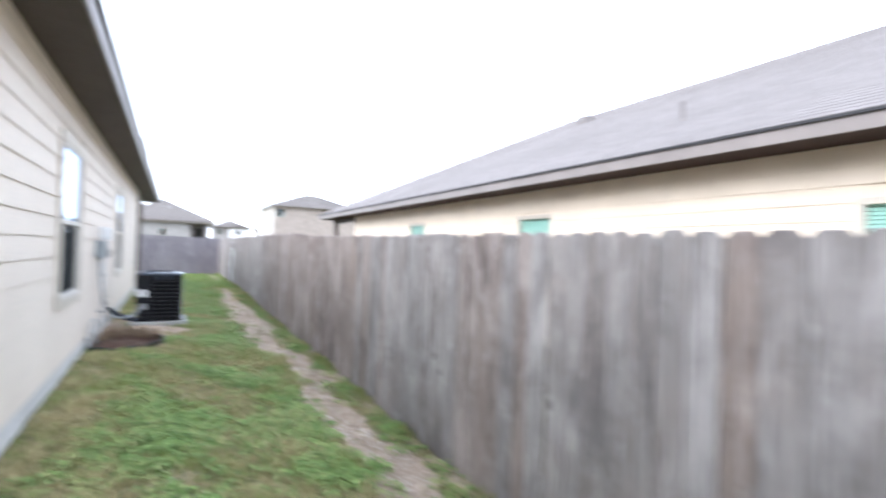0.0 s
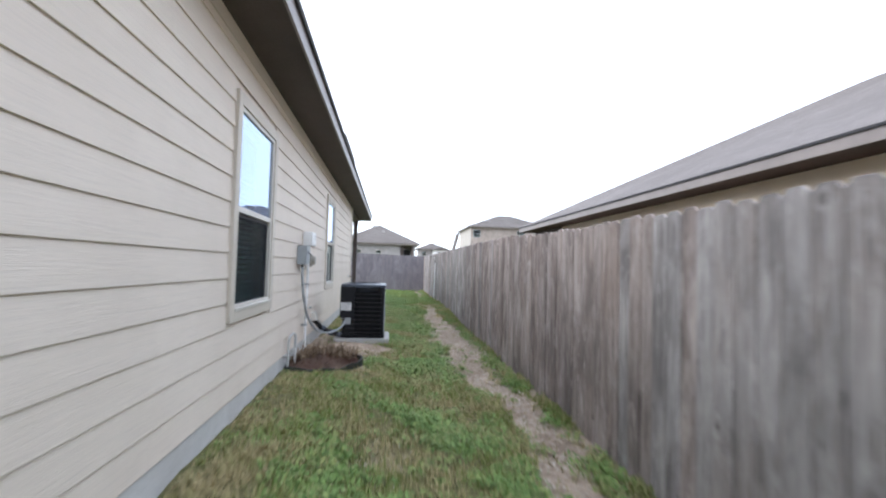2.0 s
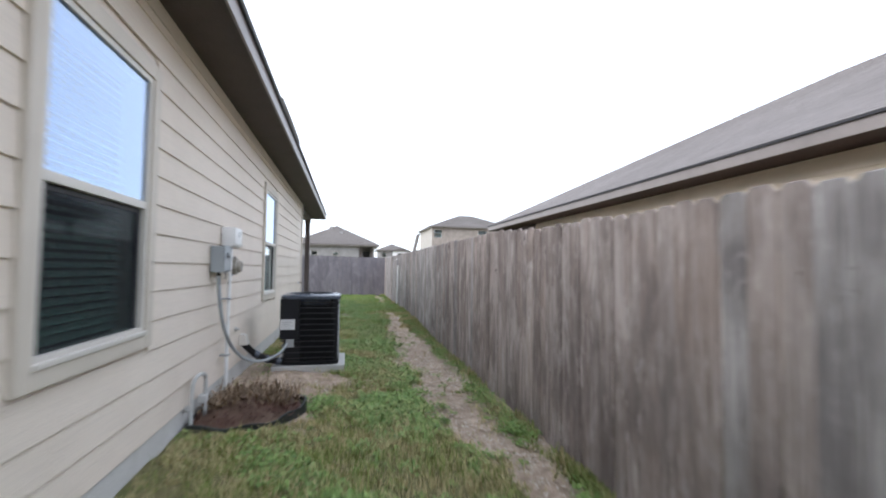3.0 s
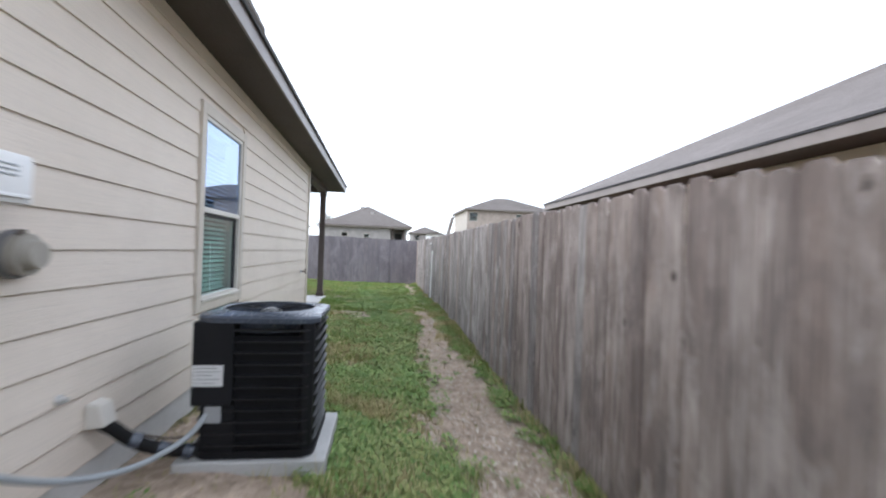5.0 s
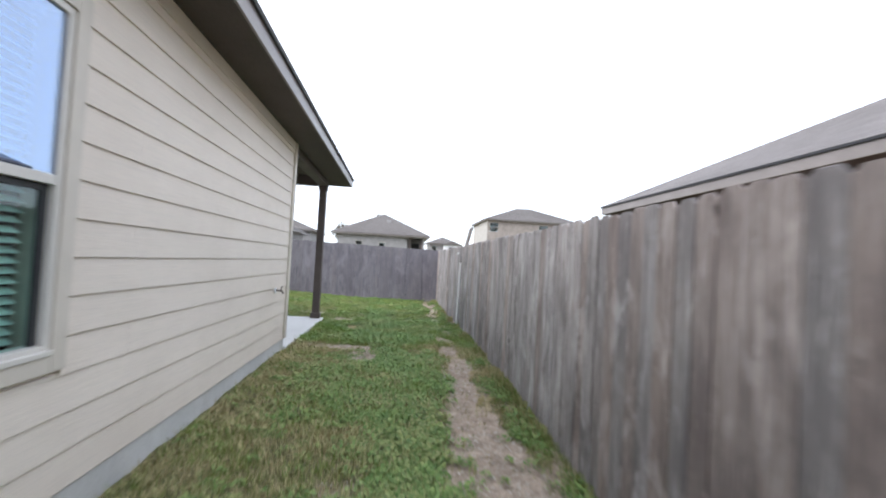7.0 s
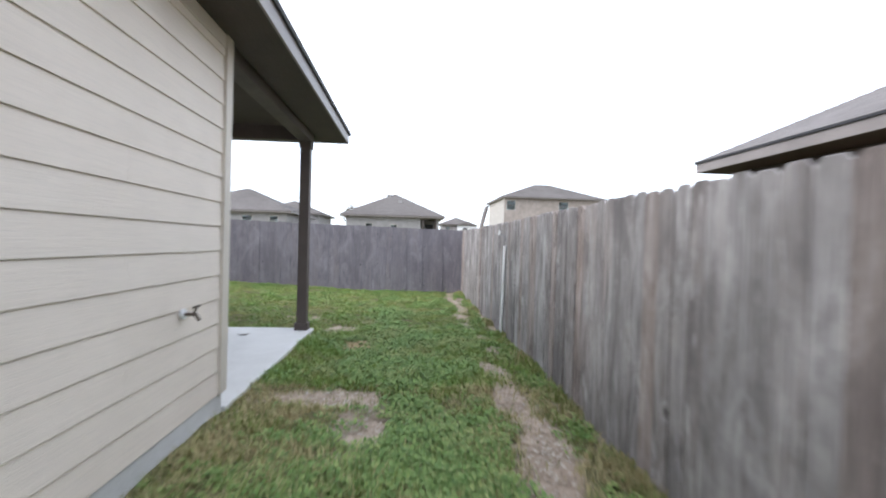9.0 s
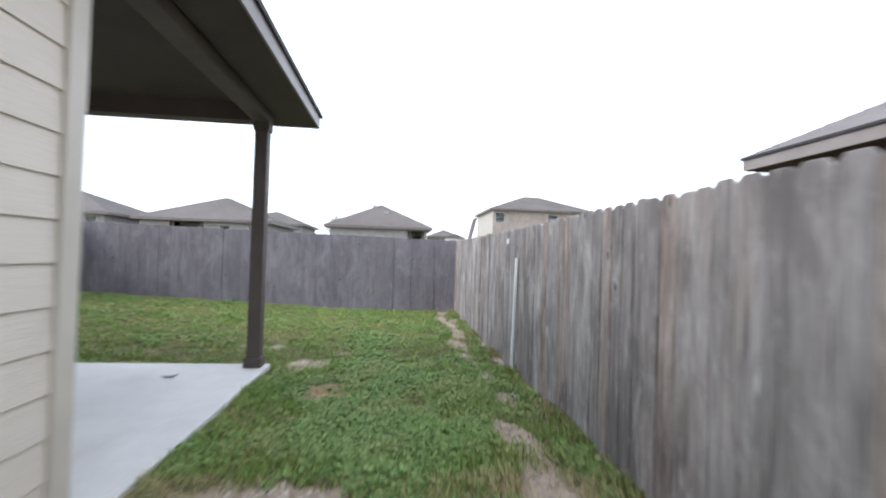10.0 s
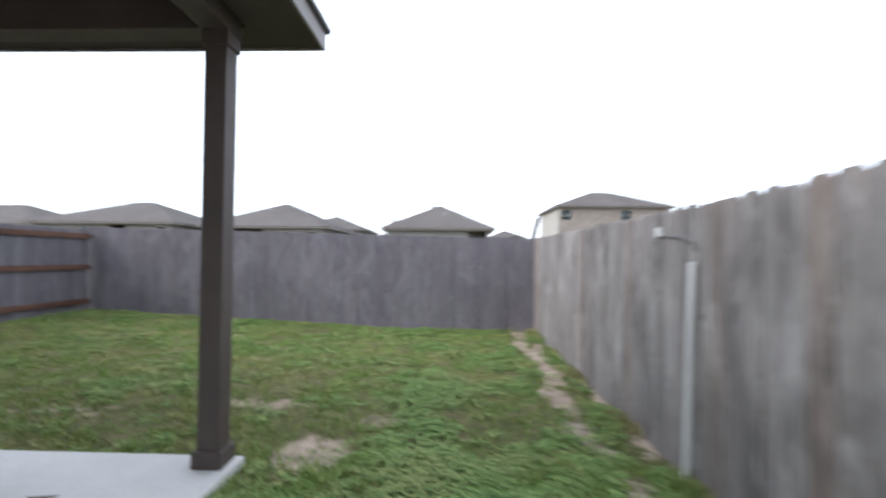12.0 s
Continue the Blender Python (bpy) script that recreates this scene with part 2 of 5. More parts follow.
RAIL_WOOD = wood_material("red_brown_rail_wood", (0.23, 0.125, 0.088), (0.18, 0.094, 0.066), (0.09, 0.05, 0.038), (0.2, 0.11, 0.076), axis=1)
GROUND = ground_material()
GRASS = leaf_material("grass_blades", (0.165, 0.235, 0.050), (0.315, 0.365, 0.110), (0.52, 0.42, 0.24), start=0.54)
GRASS_BACK = leaf_material("yard_grass_blades", (0.135, 0.240, 0.046), (0.290, 0.410, 0.108), (0.40, 0.38, 0.155))
CLOVER = leaf_material("clover_leaves", (0.095, 0.180, 0.042), (0.275, 0.40, 0.120), (0.32, 0.34, 0.125), start=0.68)
VERGE = leaf_material("verge_weeds", (0.15, 0.20, 0.055), (0.30, 0.34, 0.115), (0.40, 0.33, 0.18), start=0.60)
GLASS = glass_material("window_glass", (0.80, 0.92, 0.89), 0.03)
# Blue of the mirrored sky is put into this glass's sheen and tint.
GLASS_UP = glass_material("sky_tinted_window_glass", (0.60, 0.73, 0.92), 0.24, 0.01, (0.78, 0.87, 1.0))
MESH_SCREEN = screen_material("dark_mesh")
VINYL = painted("almond_vinyl", (0.60, 0.57, 0.52), 0.4, 0.04)
BLIND = painted("pale_green_blind", (0.66, 0.77, 0.73), 0.5, 0.05)
# Near-black colour stands for unlit rooms, also in two far windows.
DARK = painted("unlit_room_dark", (0.05, 0.05, 0.05), 0.9, 0.1)
SCREEN = painted("black_window_channel", (0.03, 0.03, 0.032), 0.6, 0.1)
AC_BLACK = painted("black_powder_coat", (0.011, 0.0115, 0.014), 0.5, 0.15)
AC_CORE = painted("dark_coil_fins", (0.010, 0.010, 0.012), 0.8, 0.1)
# Base lifted to blue-grey to hold the sky's sheen; the tape shares it.
AC_TOP = painted("sky_sheen_grey_enamel", (0.070, 0.083, 0.110), 0.24, 0.08, 0.02)
AC_FIN = painted("satin_black_fins", (0.008, 0.0085, 0.011), 0.45, 0.12, 0.03)
STEEL = painted("grey_steel", (0.32, 0.33, 0.34), 0.4, 0.1)
WHITE = painted("white_plastic", (0.8, 0.8, 0.8), 0.4, 0.05)
GREYBOX = painted("grey_enamel", (0.33, 0.36, 0.38), 0.42, 0.08)
OLD_METER = painted("aged_beige_metal", (0.34, 0.315, 0.275), 0.6, 0.2)
RUBBER = painted("black_rubber_foam", (0.014, 0.014, 0.015), 0.75, 0.2)
for dull in (AC_BLACK, AC_CORE, RUBBER):
    dull.node_tree.nodes["Principled BSDF"].inputs["Specular IOR Level"].default_value = 0.22
INK = painted("faded_black_ink", (0.18, 0.18, 0.19), 0.7, 0.1)
PAPER = painted("white_label", (0.66, 0.66, 0.66), 0.5, 0.05)
BRASS = painted("tarnished_brass", (0.14, 0.115, 0.095), 0.5, 0.2)
BRASS.node_tree.nodes["Principled BSDF"].inputs["Metallic"].default_value = 0.6
EDGING = painted("black_plastic_edging", (0.022, 0.028, 0.028), 0.5, 0.2)
BRICK_FAR = painted("tan_brick_wall", (0.32, 0.275, 0.245), 0.85, 0.12)
STUCCO_FAR = painted("pale_grey_wall", (0.30, 0.288, 0.282), 0.85, 0.08)
CREAM_FAR = painted("cream_wall", (0.47, 0.44, 0.40), 0.85, 0.07)
BARK = painted("grey_bark", (0.12, 0.10, 0.08), 0.95, 0.25)
TWIG = leaf_material("dry_twigs", (0.13, 0.09, 0.06), (0.30, 0.22, 0.15), (0.24, 0.17, 0.11))
DRY_LEAF = leaf_material("withered_leaves", (0.10, 0.06, 0.035), (0.26, 0.18, 0.11), (0.30, 0.22, 0.14))
MULCH = leaf_material("red_brown_mulch", (0.055, 0.024, 0.018), (0.115, 0.052, 0.038), (0.13, 0.085, 0.06))
STRAW = leaf_material("dry_straw", (0.37, 0.25, 0.13), (0.54, 0.39, 0.22), (0.48, 0.34, 0.19))
FAR_LEAF = leaf_material("dull_far_leaves", (0.10, 0.085, 0.055), (0.16, 0.135, 0.09), (0.17, 0.14, 0.10))
PEBBLE = leaf_material("pale_pebbles", (0.40, 0.34, 0.28), (0.74, 0.67, 0.58), (0.36, 0.29, 0.22))


# ---------------------------------------------------------------- helpers
def interp(v, table):
    return float(np.interp(v, [a for a, _ in table], [b for _, b in table]))


def box(bm, x0, x1, y0, y1, z0, z1, bevel=0.0):
    r = bmesh.ops.create_cube(bm, size=1.0)
    bmesh.ops.scale(bm, vec=(x1 - x0, y1 - y0, z1 - z0), verts=r["verts"])
    bmesh.ops.translate(bm, vec=((x0 + x1) / 2, (y0 + y1) / 2, (z0 + z1) / 2), verts=r["verts"])
    if bevel:
        edges = list({e for v in r["verts"] for e in v.link_edges})
        bmesh.ops.bevel(bm, geom=edges, offset=bevel, segments=2, affect="EDGES", profile=0.6)
    return bm


def cube(x0, x1, y0, y1, z0, z1, bevel=0.0):
    return box(bmesh.new(), x0, x1, y0, y1, z0, z1, bevel)


def rod(bm, a, b, r0, r1=None, seg=12):
    """A round bar from a to b."""
    a, b = Vector(a), Vector(b)
    d = b - a
    m = Matrix.Translation((a + b) / 2) @ d.to_track_quat("Z", "Y").to_matrix().to_4x4()
    bmesh.ops.create_cone(bm, cap_ends=True, segments=seg, radius1=r0, radius2=r0 if r1 is None else r1, depth=d.length, matrix=m)
    return bm


def tube(bm, points, r, seg=10, steps=8):
    """A round pipe along a smooth line through the points."""
    pts = [Vector(p) for p in points]
    line = []
    for i in range(len(pts) - 1):
        p0, p1, p2, p3 = pts[max(i - 1, 0)], pts[i], pts[i + 1], pts[min(i + 2, len(pts) - 1)]
        for k in range(steps):
            u = k / steps
            line.append(0.5 * ((2 * p1) + (p2 - p0) * u + (2 * p0 - 5 * p1 + 4 * p2 - p3) * u * u + (3 * p1 - p0 - 3 * p2 + p3) * u ** 3))
    line.append(pts[-1])
    rings = []
    up = Vector((0.31, 0.17, 0.93)).normalized()
    for i, p in enumerate(line):
        d = (line[min(i + 1, len(line) - 1)] - line[max(i - 1, 0)]).normalized()
        s = d.cross(up).normalized()
        q = s.cross(d).normalized()
        rings.append([bm.verts.new(p + r * (math.cos(2 * math.pi * j / seg) * s + math.sin(2 * math.pi * j / seg) * q)) for j in range(seg)])
    for a, b in zip(rings, rings[1:]):
        for j in range(seg):
            bm.faces.new((a[j], a[(j + 1) % seg], b[(j + 1) % seg], b[j]))
    bm.faces.new(rings[0][::-1])
    bm.faces.new(rings[-1])
    return bm


def mesh_of(name, bm, material, smooth=False):
    me = bpy.data.meshes.new(name)
    bmesh.ops.recalc_face_normals(bm, faces=bm.faces)
    bm.to_mesh(me)
    bm.free()
    me.materials.append(material)
    if smooth:
        me.polygons.foreach_set("use_smooth", [True] * len(me.polygons))
        me.set_sharp_from_angle(angle=radians(35))
    return me


def hang(ob, parent):
    ob.parent = parent
    if parent.type == "EMPTY":
        ob.matrix_parent_inverse = Matrix.Translation(parent.location).inverted()
    return ob


def part(name, bm, material, parent, label="", smooth=False):
    ob = hang(new(name, mesh_of(name, bm, material, smooth)), parent)
    return tagged(ob, label)


def thing(name, x, y, z, label, category, group="", kind=""):
    ob = new(name)
    ob.empty_display_size = 0.1
    ob.location = (x, y, z)
    return tagged(ob, label, category, group, kind)


def solid(name, bm, material, label, category, kind="structure", smooth=False):
    return tagged(new(name, mesh_of(name, bm, material, smooth)), label, category, "", kind)


def raw_mesh(name, verts, faces, material):
    """A mesh from numpy arrays of corners and of triangles or quads."""
    me = bpy.data.meshes.new(name)
    verts = np.asarray(verts, dtype=np.float32)
    faces = np.asarray(faces, dtype=np.int32)
    k = faces.shape[1]
    me.vertices.add(len(verts))
    me.vertices.foreach_set("co", verts.ravel())
    me.loops.add(faces.size)
    me.loops.foreach_set("vertex_index", faces.ravel())
    me.polygons.add(len(faces))
    me.polygons.foreach_set("loop_start", np.arange(0, faces.size, k, dtype=np.int32))
    me.polygons.foreach_set("loop_total", np.full(len(faces), k, dtype=np.int32))
    me.update(calc_edges=True)
    me.validate()
    me.materials.append(material)
    return me


# ---------------------------------------------------------------- the plan
WALL_X = -0.034           # face of the sheathing behind the siding
WALL_END = 15.93
WALL_START = -6.0
EXPOSURE = 0.1785        # one course of siding
FIRST_COURSE = 0.212
SOFFIT_Z = 2.87
EAVE_X, EAVE_END = 0.405, 19.35
FENCE_X = 2.80
BACK_Y = 24.55
SIDE_X = -5.6
PATH_LINE = [(-6, 2.25), (4, 2.28), (6.8, 2.42), (8.2, 2.22), (10.5, 2.34), (12.5, 2.25), (13.4, 2.15), (14.2, 2.26), (15.7, 2.26), (17.3, 2.37), (20.3, 2.38), (22.4, 2.45), (25, 2.5)]
PATH_HALF = [(-6, 0.22), (4, 0.24), (6.8, 0.20), (8.2, 0.34), (10.5, 0.55), (12.5, 0.44), (13.4, 0.30), (14.2, 0.25), (15.7, 0.20), (17.3, 0.17), (20, 0.13), (24, 0.17)]
NEAR_WALL = [(-6, 0.0), (4.3, 0.02), (7.8, 0.06), (12, 0.02), (14.8, 0.07), (19, 0.035), (25, 0.06)]
NEAR_FENCE = [(-6, -0.25), (3.7, -0.215), (5, -0.195), (7, -0.155), (10.6, -0.105), (12.3, -0.095), (13.5, -0.05), (15, 0.02), (17, 0.05), (19, 0.05), (22, 0.035), (25, 0.05)]
FENCE_TOP = [(-6, 1.53), (1, 1.556), (2.5, 1.574), (4.8, 1.596), (5.5, 1.61), (6.5, 1.62), (7.8, 1.642), (8.8, 1.698), (10.1, 1.708), (11.3, 1.728), (12.3, 1.718), (15, 1.724), (17, 1.728), (18.5, 1.715), (20.2, 1.727), (24.6, 1.75)]


def ground_height(x, y):
    x, y = np.asarray(x, float), np.asarray(y, float)
    w = np.interp(y, [a for a, _ in NEAR_WALL], [b for _, b in NEAR_WALL])
    f = np.interp(y, [a for a, _ in NEAR_FENCE], [b for _, b in NEAR_FENCE])
    u = np.clip((x - 0.4) / (FENCE_X - 0.4), 0, 1)
    z = w * (1 - u) + f * u
    s = np.clip((y - 17.5) / 6.0, 0, 1)
    s = s * s * (3 - 2 * s)
    z = z + np.clip(0.4 - x, 0, 8) * 0.046 * s
    z = z + 0.06 * np.exp(-((x - 0.62) / 0.5) ** 2 - ((y - 9.42) / 0.24) ** 2)
    far = np.clip((np.hypot(x + 1, y - 12) - 22) / 20, 0, 1)
    return z * (1 - far)


def patchy(x, y, s, p):
    return 0.5 + 0.5 * np.sin(x * s + 1.7 * np.sin(y * s * 0.7 + p)) * np.sin(y * s * 0.83 + 1.3 * np.sin(x * s * 0.9 + p * 2))


def soil_amount(x, y):
    """How bare the ground is: 1 on the trodden strip and the bare patches, 0 in the lawn."""
    c = np.interp(y, [a for a, _ in PATH_LINE], [b for _, b in PATH_LINE])
    h = np.interp(y, [a for a, _ in PATH_HALF], [b for _, b in PATH_HALF])
    wob = 0.07 * np.sin(y * 2.1) + 0.04 * np.sin(y * 5.3 + 1.0)
    rag = 0.22 * np.sin(x * 11 + 2 * np.sin(y * 6)) * np.sin(y * 9.0 + 2 * np.sin(x * 7)) + 0.13 * np.sin(x * 27 + y * 19) * np.sin(y * 23 - x * 9)
    s = np.clip(1.25 - np.abs(x - c - wob) / h * 0.75 + rag, 0, 1)
    s = s * np.interp(y, [-6, 13.5, 15.5, 17.5, 20, 24], [1, 1, 0.95, 0.92, 0.85, 0.9])
    s = s * np.interp(y, [14, 16], [0, 1]) * (0.55 + 0.75 * patchy(x + 3, y, 4.7, 0.7)) + s * np.interp(y, [14, 16], [1, 0])
    for px, py, rx, ry, a in ((0.70, 16.22, 0.55, 0.24, 1.0), (1.12, 15.65, 0.27, 0.58, 1.0), (0.75, 18.15, 0.30, 0.36, 1.0), (0.62, 8.55, 0.45, 0.85, 0.8),
                              (0.85, 9.2, 0.5, 0.35, 0.75), (0.4, 9.3, 0.62, 0.5, 1.0), (0.15, 9.6, 0.2, 1.1, 1.0), (1.2, 12.4, 0.25, 0.5, 0.42), (-0.3, 20.2, 0.5, 0.18, 0.5), (-1.9, 19.9, 0.7, 0.2, 0.45),
                              (0.7, 19.9, 0.3, 0.18, 0.48), (0.9, 3.9, 0.3, 0.6, 0.42), (1.1, 5.6, 0.25, 0.5, 0.4), (2.6, 23.2, 0.2, 0.5, 0.85), (0.35, 19.25, 0.3, 0.3, 0.7)):
        d = np.hypot((x - px) / rx, (y - py) / ry)
        s = np.maximum(s, a * np.clip(1.5 - d + rag * 0.9, 0, 1))
    f = np.clip((x - (FENCE_X - 0.35)) / 0.3, 0, 1) * (0.95 - 0.62 * patchy(x, y, 4.3, 2.4)) * np.interp(y, [14, 20], [1, 0.7])
    return np.clip(np.maximum(s, f), 0, 1)


# ---------------------------------------------------------------- ground
gx = np.unique(np.concatenate([[-900, -300, -120, -60, -30, -18, -12, -9, -7], np.arange(-6, 3.2, 0.06), [3.6, 4.2, 5, 6, 8, 11, 16, 25, 40, 80, 200, 900]]))
gy = np.unique(np.concatenate([[-900, -300, -100, -40, -20, -12, -8, -5], np.arange(-3, 25, 0.06), [25.4, 26, 27, 29, 32, 37, 45, 60, 80, 120, 300, 900]]))
X, Y = np.meshgrid(gx, gy)
Z = ground_height(X, Y)
inside = (X > -5.6) & (X < 3.0) & (Y > -3) & (Y < 24.6)
lump = 0.012 * np.sin(X * 9.1 + np.sin(Y * 3.3) * 2) * np.sin(Y * 7.7 + np.cos(X * 4.1)) + 0.006 * np.sin(X * 23 + Y * 17) + np.random.uniform(-0.004, 0.004, X.shape)
soil = soil_amount(X, Y)
Z = Z + np.where(inside, lump * (1 - 0.4 * soil) - 0.022 * soil, 0)
nx, ny = len(gx), len(gy)
idx = np.arange(nx * ny).reshape(ny, nx)
quads = np.stack([idx[:-1, :-1], idx[:-1, 1:], idx[1:, 1:], idx[1:, :-1]], -1).reshape(-1, 4)
ground_mesh = raw_mesh("ground", np.stack([X, Y, Z], -1).reshape(-1, 3), quads, GROUND)
att = ground_mesh.attributes.new("soil", "FLOAT", "POINT")
att.data.foreach_set("value", np.where(inside, soil, 0.1).astype(np.float32).ravel())
ground_mesh.polygons.foreach_set("use_smooth", [True] * len(ground_mesh.polygons))
tagged(new("ground", ground_mesh), "uneven mown lawn with a bare trodden strip of soil", "ground", "", "structure")

# ---------------------------------------------------------------- own house: setting
W1 = (5.93, 7.065, 0.785, 2.455)
W2 = (10.66, 11.79, 0.785, 2.455)
TRIM_W = 0.088


def opening(w):
    return w[0] + TRIM_W, w[1] - TRIM_W, w[2] + TRIM_W, w[3] - TRIM_W


bm = bmesh.new()
o1, o2 = opening(W1), opening(W2)
x0, x1 = WALL_X - 0.14, WALL_X
cuts = [(WALL_START, o1[0]), (o1[1], o2[0]), (o2[1], WALL_END)]
for a, b in cuts:
    box(bm, x0, x1, a, b, 0.15, SOFFIT_Z)
for o in (o1, o2):
    box(bm, x0, x1, o[0], o[1], 0.15, o[2])
    box(bm, x0, x1, o[0], o[1], o[3], SOFFIT_Z)
wall_east = solid("wall_east", bm, SIDING, "cream lap-sided house wall with two windows", "wall")

bm = cube(-11.8, WALL_X - 0.145, WALL_END - 0.14, WALL_END, 0.15, SOFFIT_Z)
box(bm, -11.94, -11.8, WALL_START, WALL_END, 0.15, SOFFIT_Z)
box(bm, -11.8, WALL_X - 0.145, WALL_START, WALL_START + 0.14, 0.15, SOFFIT_Z)
box(bm, -5.2, -5.06, WALL_END + 0.003, 18.95, 0.15, SOFFIT_Z)
solid("wall_rear", bm, SIDING, "plain cream house walls round the porch and rear", "wall")
# Room wall and floor: the gloom indoors is put into their colour.
solid("wall_room", cube(-2.2, -2.1, WALL_START + 0.2, WALL_END - 0.2, 0.2, SOFFIT_Z - 0.01), DARK, "inner wall of the rooms, coloured dark for an unlit interior", "wall")
solid("floor_room", cube(-11.7, WALL_X - 0.15, WALL_START + 0.2, WALL_END - 0.2, 0.10, 0.16), DARK, "floor inside the house, coloured dark for an unlit interior", "floor")

solid("foundation", cube(-11.9, WALL_X + 0.006, WALL_START, WALL_END - 0.004, -0.5, 0.214, 0.006), FOOTING, "pale grey concrete foundation under the siding", "foundation")
porch_floor = solid("porch_slab", cube(-5.6, 0.004, WALL_END, 19.08, -0.4, 0.09, 0.012), CONCRETE, "pale smooth concrete porch slab", "porch floor")

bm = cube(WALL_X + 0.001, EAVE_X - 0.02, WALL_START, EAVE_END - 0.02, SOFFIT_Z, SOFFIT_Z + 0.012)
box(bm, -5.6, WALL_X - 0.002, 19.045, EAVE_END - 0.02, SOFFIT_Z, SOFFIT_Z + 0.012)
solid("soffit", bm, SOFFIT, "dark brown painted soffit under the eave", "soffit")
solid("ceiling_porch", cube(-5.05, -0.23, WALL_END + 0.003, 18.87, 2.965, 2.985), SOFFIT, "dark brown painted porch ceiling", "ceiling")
bm = cube(EAVE_X - 0.02, EAVE_X, WALL_START, EAVE_END, SOFFIT_Z - 0.018, SOFFIT_Z + 0.13, 0.003)
box(bm, -11.9, EAVE_X - 0.021, EAVE_END - 0.02, EAVE_END, SOFFIT_Z - 0.018, SOFFIT_Z + 0.13, 0.003)
solid("fascia", bm, FASCIA, "taupe painted fascia board along the eave", "fascia")
bm = cube(-0.225, -0.052, WALL_END + 0.003, 19.04, 2.775, 2.99, 0.006)
box(bm, -5.05, -0.226, 18.87, 19.04, 2.775, 2.99, 0.006)
solid("porch_beam", bm, BEAM, "dark brown painted beams carrying the porch roof", "beam")


def hip_roof(bm, x0, x1, y0, y1, z, slope, thick=0.03, course=0.0, end=1.0):
    """A hipped roof over a rectangle; with a course height its slopes are stepped like shingles. Ends steeper than sides where end < 1."""
    w, l = x1 - x0, y1 - y0
    half = min(w, l) / 2
    n = max(1, int(half / course)) if course else 1
    rings = []
    for k in range(n + 1):
        d = half * k / n
        zz = z + slope * d
        rings.append((d, zz))
    last = None
    for k, (d, zz) in enumerate(rings):
        for lift in ((0.0, thick) if (k < n) else (0.0,)):
            if k == n:
                lift = 0.0
            dd = min(d, half - 0.002)
            r = [bm.verts.new(p) for p in ((x0 + dd, y0 + dd * end, zz + lift), (x1 - dd, y0 + dd * end, zz + lift), (x1 - dd, y1 - dd * end, zz + lift), (x0 + dd, y1 - dd * end, zz + lift))]
            if last:
                for j in range(4):
                    bm.faces.new((last[j], last[(j + 1) % 4], r[(j + 1) % 4], r[j]))
            else:
                bm.faces.new(r[::-1])
            last = r
    bm.faces.new(last)
    return bm


bm = hip_roof(bmesh.new(), -12.3, EAVE_X + 0.028, WALL_START - 0.4, EAVE_END + 0.028, SOFFIT_Z + 0.131, 0.46, 0.014, 0.143)
house_roof = solid("roof", bm, SHINGLE, "taupe asphalt shingle roof with a thin dark edge", "roof")
bm = cube(EAVE_X + 0.001, EAVE_X + 0.024, WALL_START, EAVE_END + 0.024, SOFFIT_Z + 0.112, SOFFIT_Z + 0.130, 0.002)
box(bm, -11.9, EAVE_X, EAVE_END + 0.001, EAVE_END + 0.024, SOFFIT_Z + 0.112, SOFFIT_Z + 0.130, 0.002)
part("drip_edge", bm, SCREEN, house_roof, "dark metal drip edge")
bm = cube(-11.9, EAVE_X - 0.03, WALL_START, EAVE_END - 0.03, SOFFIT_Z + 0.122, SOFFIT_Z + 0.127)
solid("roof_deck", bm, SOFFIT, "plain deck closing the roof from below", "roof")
bm = bmesh.new()
for k in range(12):
    y = 8.95 + k * 0.143
    box(bm, EAVE_X - 0.14, EAVE_X + 0.034, y, y + 0.135, SOFFIT_Z + 0.146, SOFFIT_Z + 0.168 + 0.022 * math.sin(math.pi * (k + 1) / 13) + random.uniform(0, 0.008), 0.003)
part("raised_shingles", bm, SHINGLE, house_roof, "lifted shingles at the eave")


# ---------------------------------------------------------------- fence pieces
def picket_mesh(name, width, length, material, ear=0.028, cup=0.0):
    """A dog-eared fence board; its top is at z = 0, its face looks along -x and it is centred on y."""
    bm = bmesh.new()
    t = 0.017
    h = width / 2
    outline = [(-h, -length), (h, -length), (h, -ear), (h - ear, 0), (-h + ear, 0), (-h, -ear)]
    front = [bm.verts.new((-t / 2 + (cup * (1 - abs(y) / h)), y, z)) for y, z in outline]
    back = [bm.verts.new((t / 2 + (cup * (1 - abs(y) / h)), y, z)) for y, z in outline]
    bm.faces.new(front)
    bm.faces.new(back[::-1])
    for j in range(6):
        bm.faces.new((front[j], back[j], back[(j + 1) % 6], front[(j + 1) % 6]))
    bmesh.ops.bevel(bm, geom=[e for e in bm.edges if abs(e.verts[0].co.x - e.verts[1].co.x) < 1e-6 and e.verts[0].co.x < 0], offset=0.0045, segments=1, affect="EDGES")
    return mesh_of(name, bm, material)


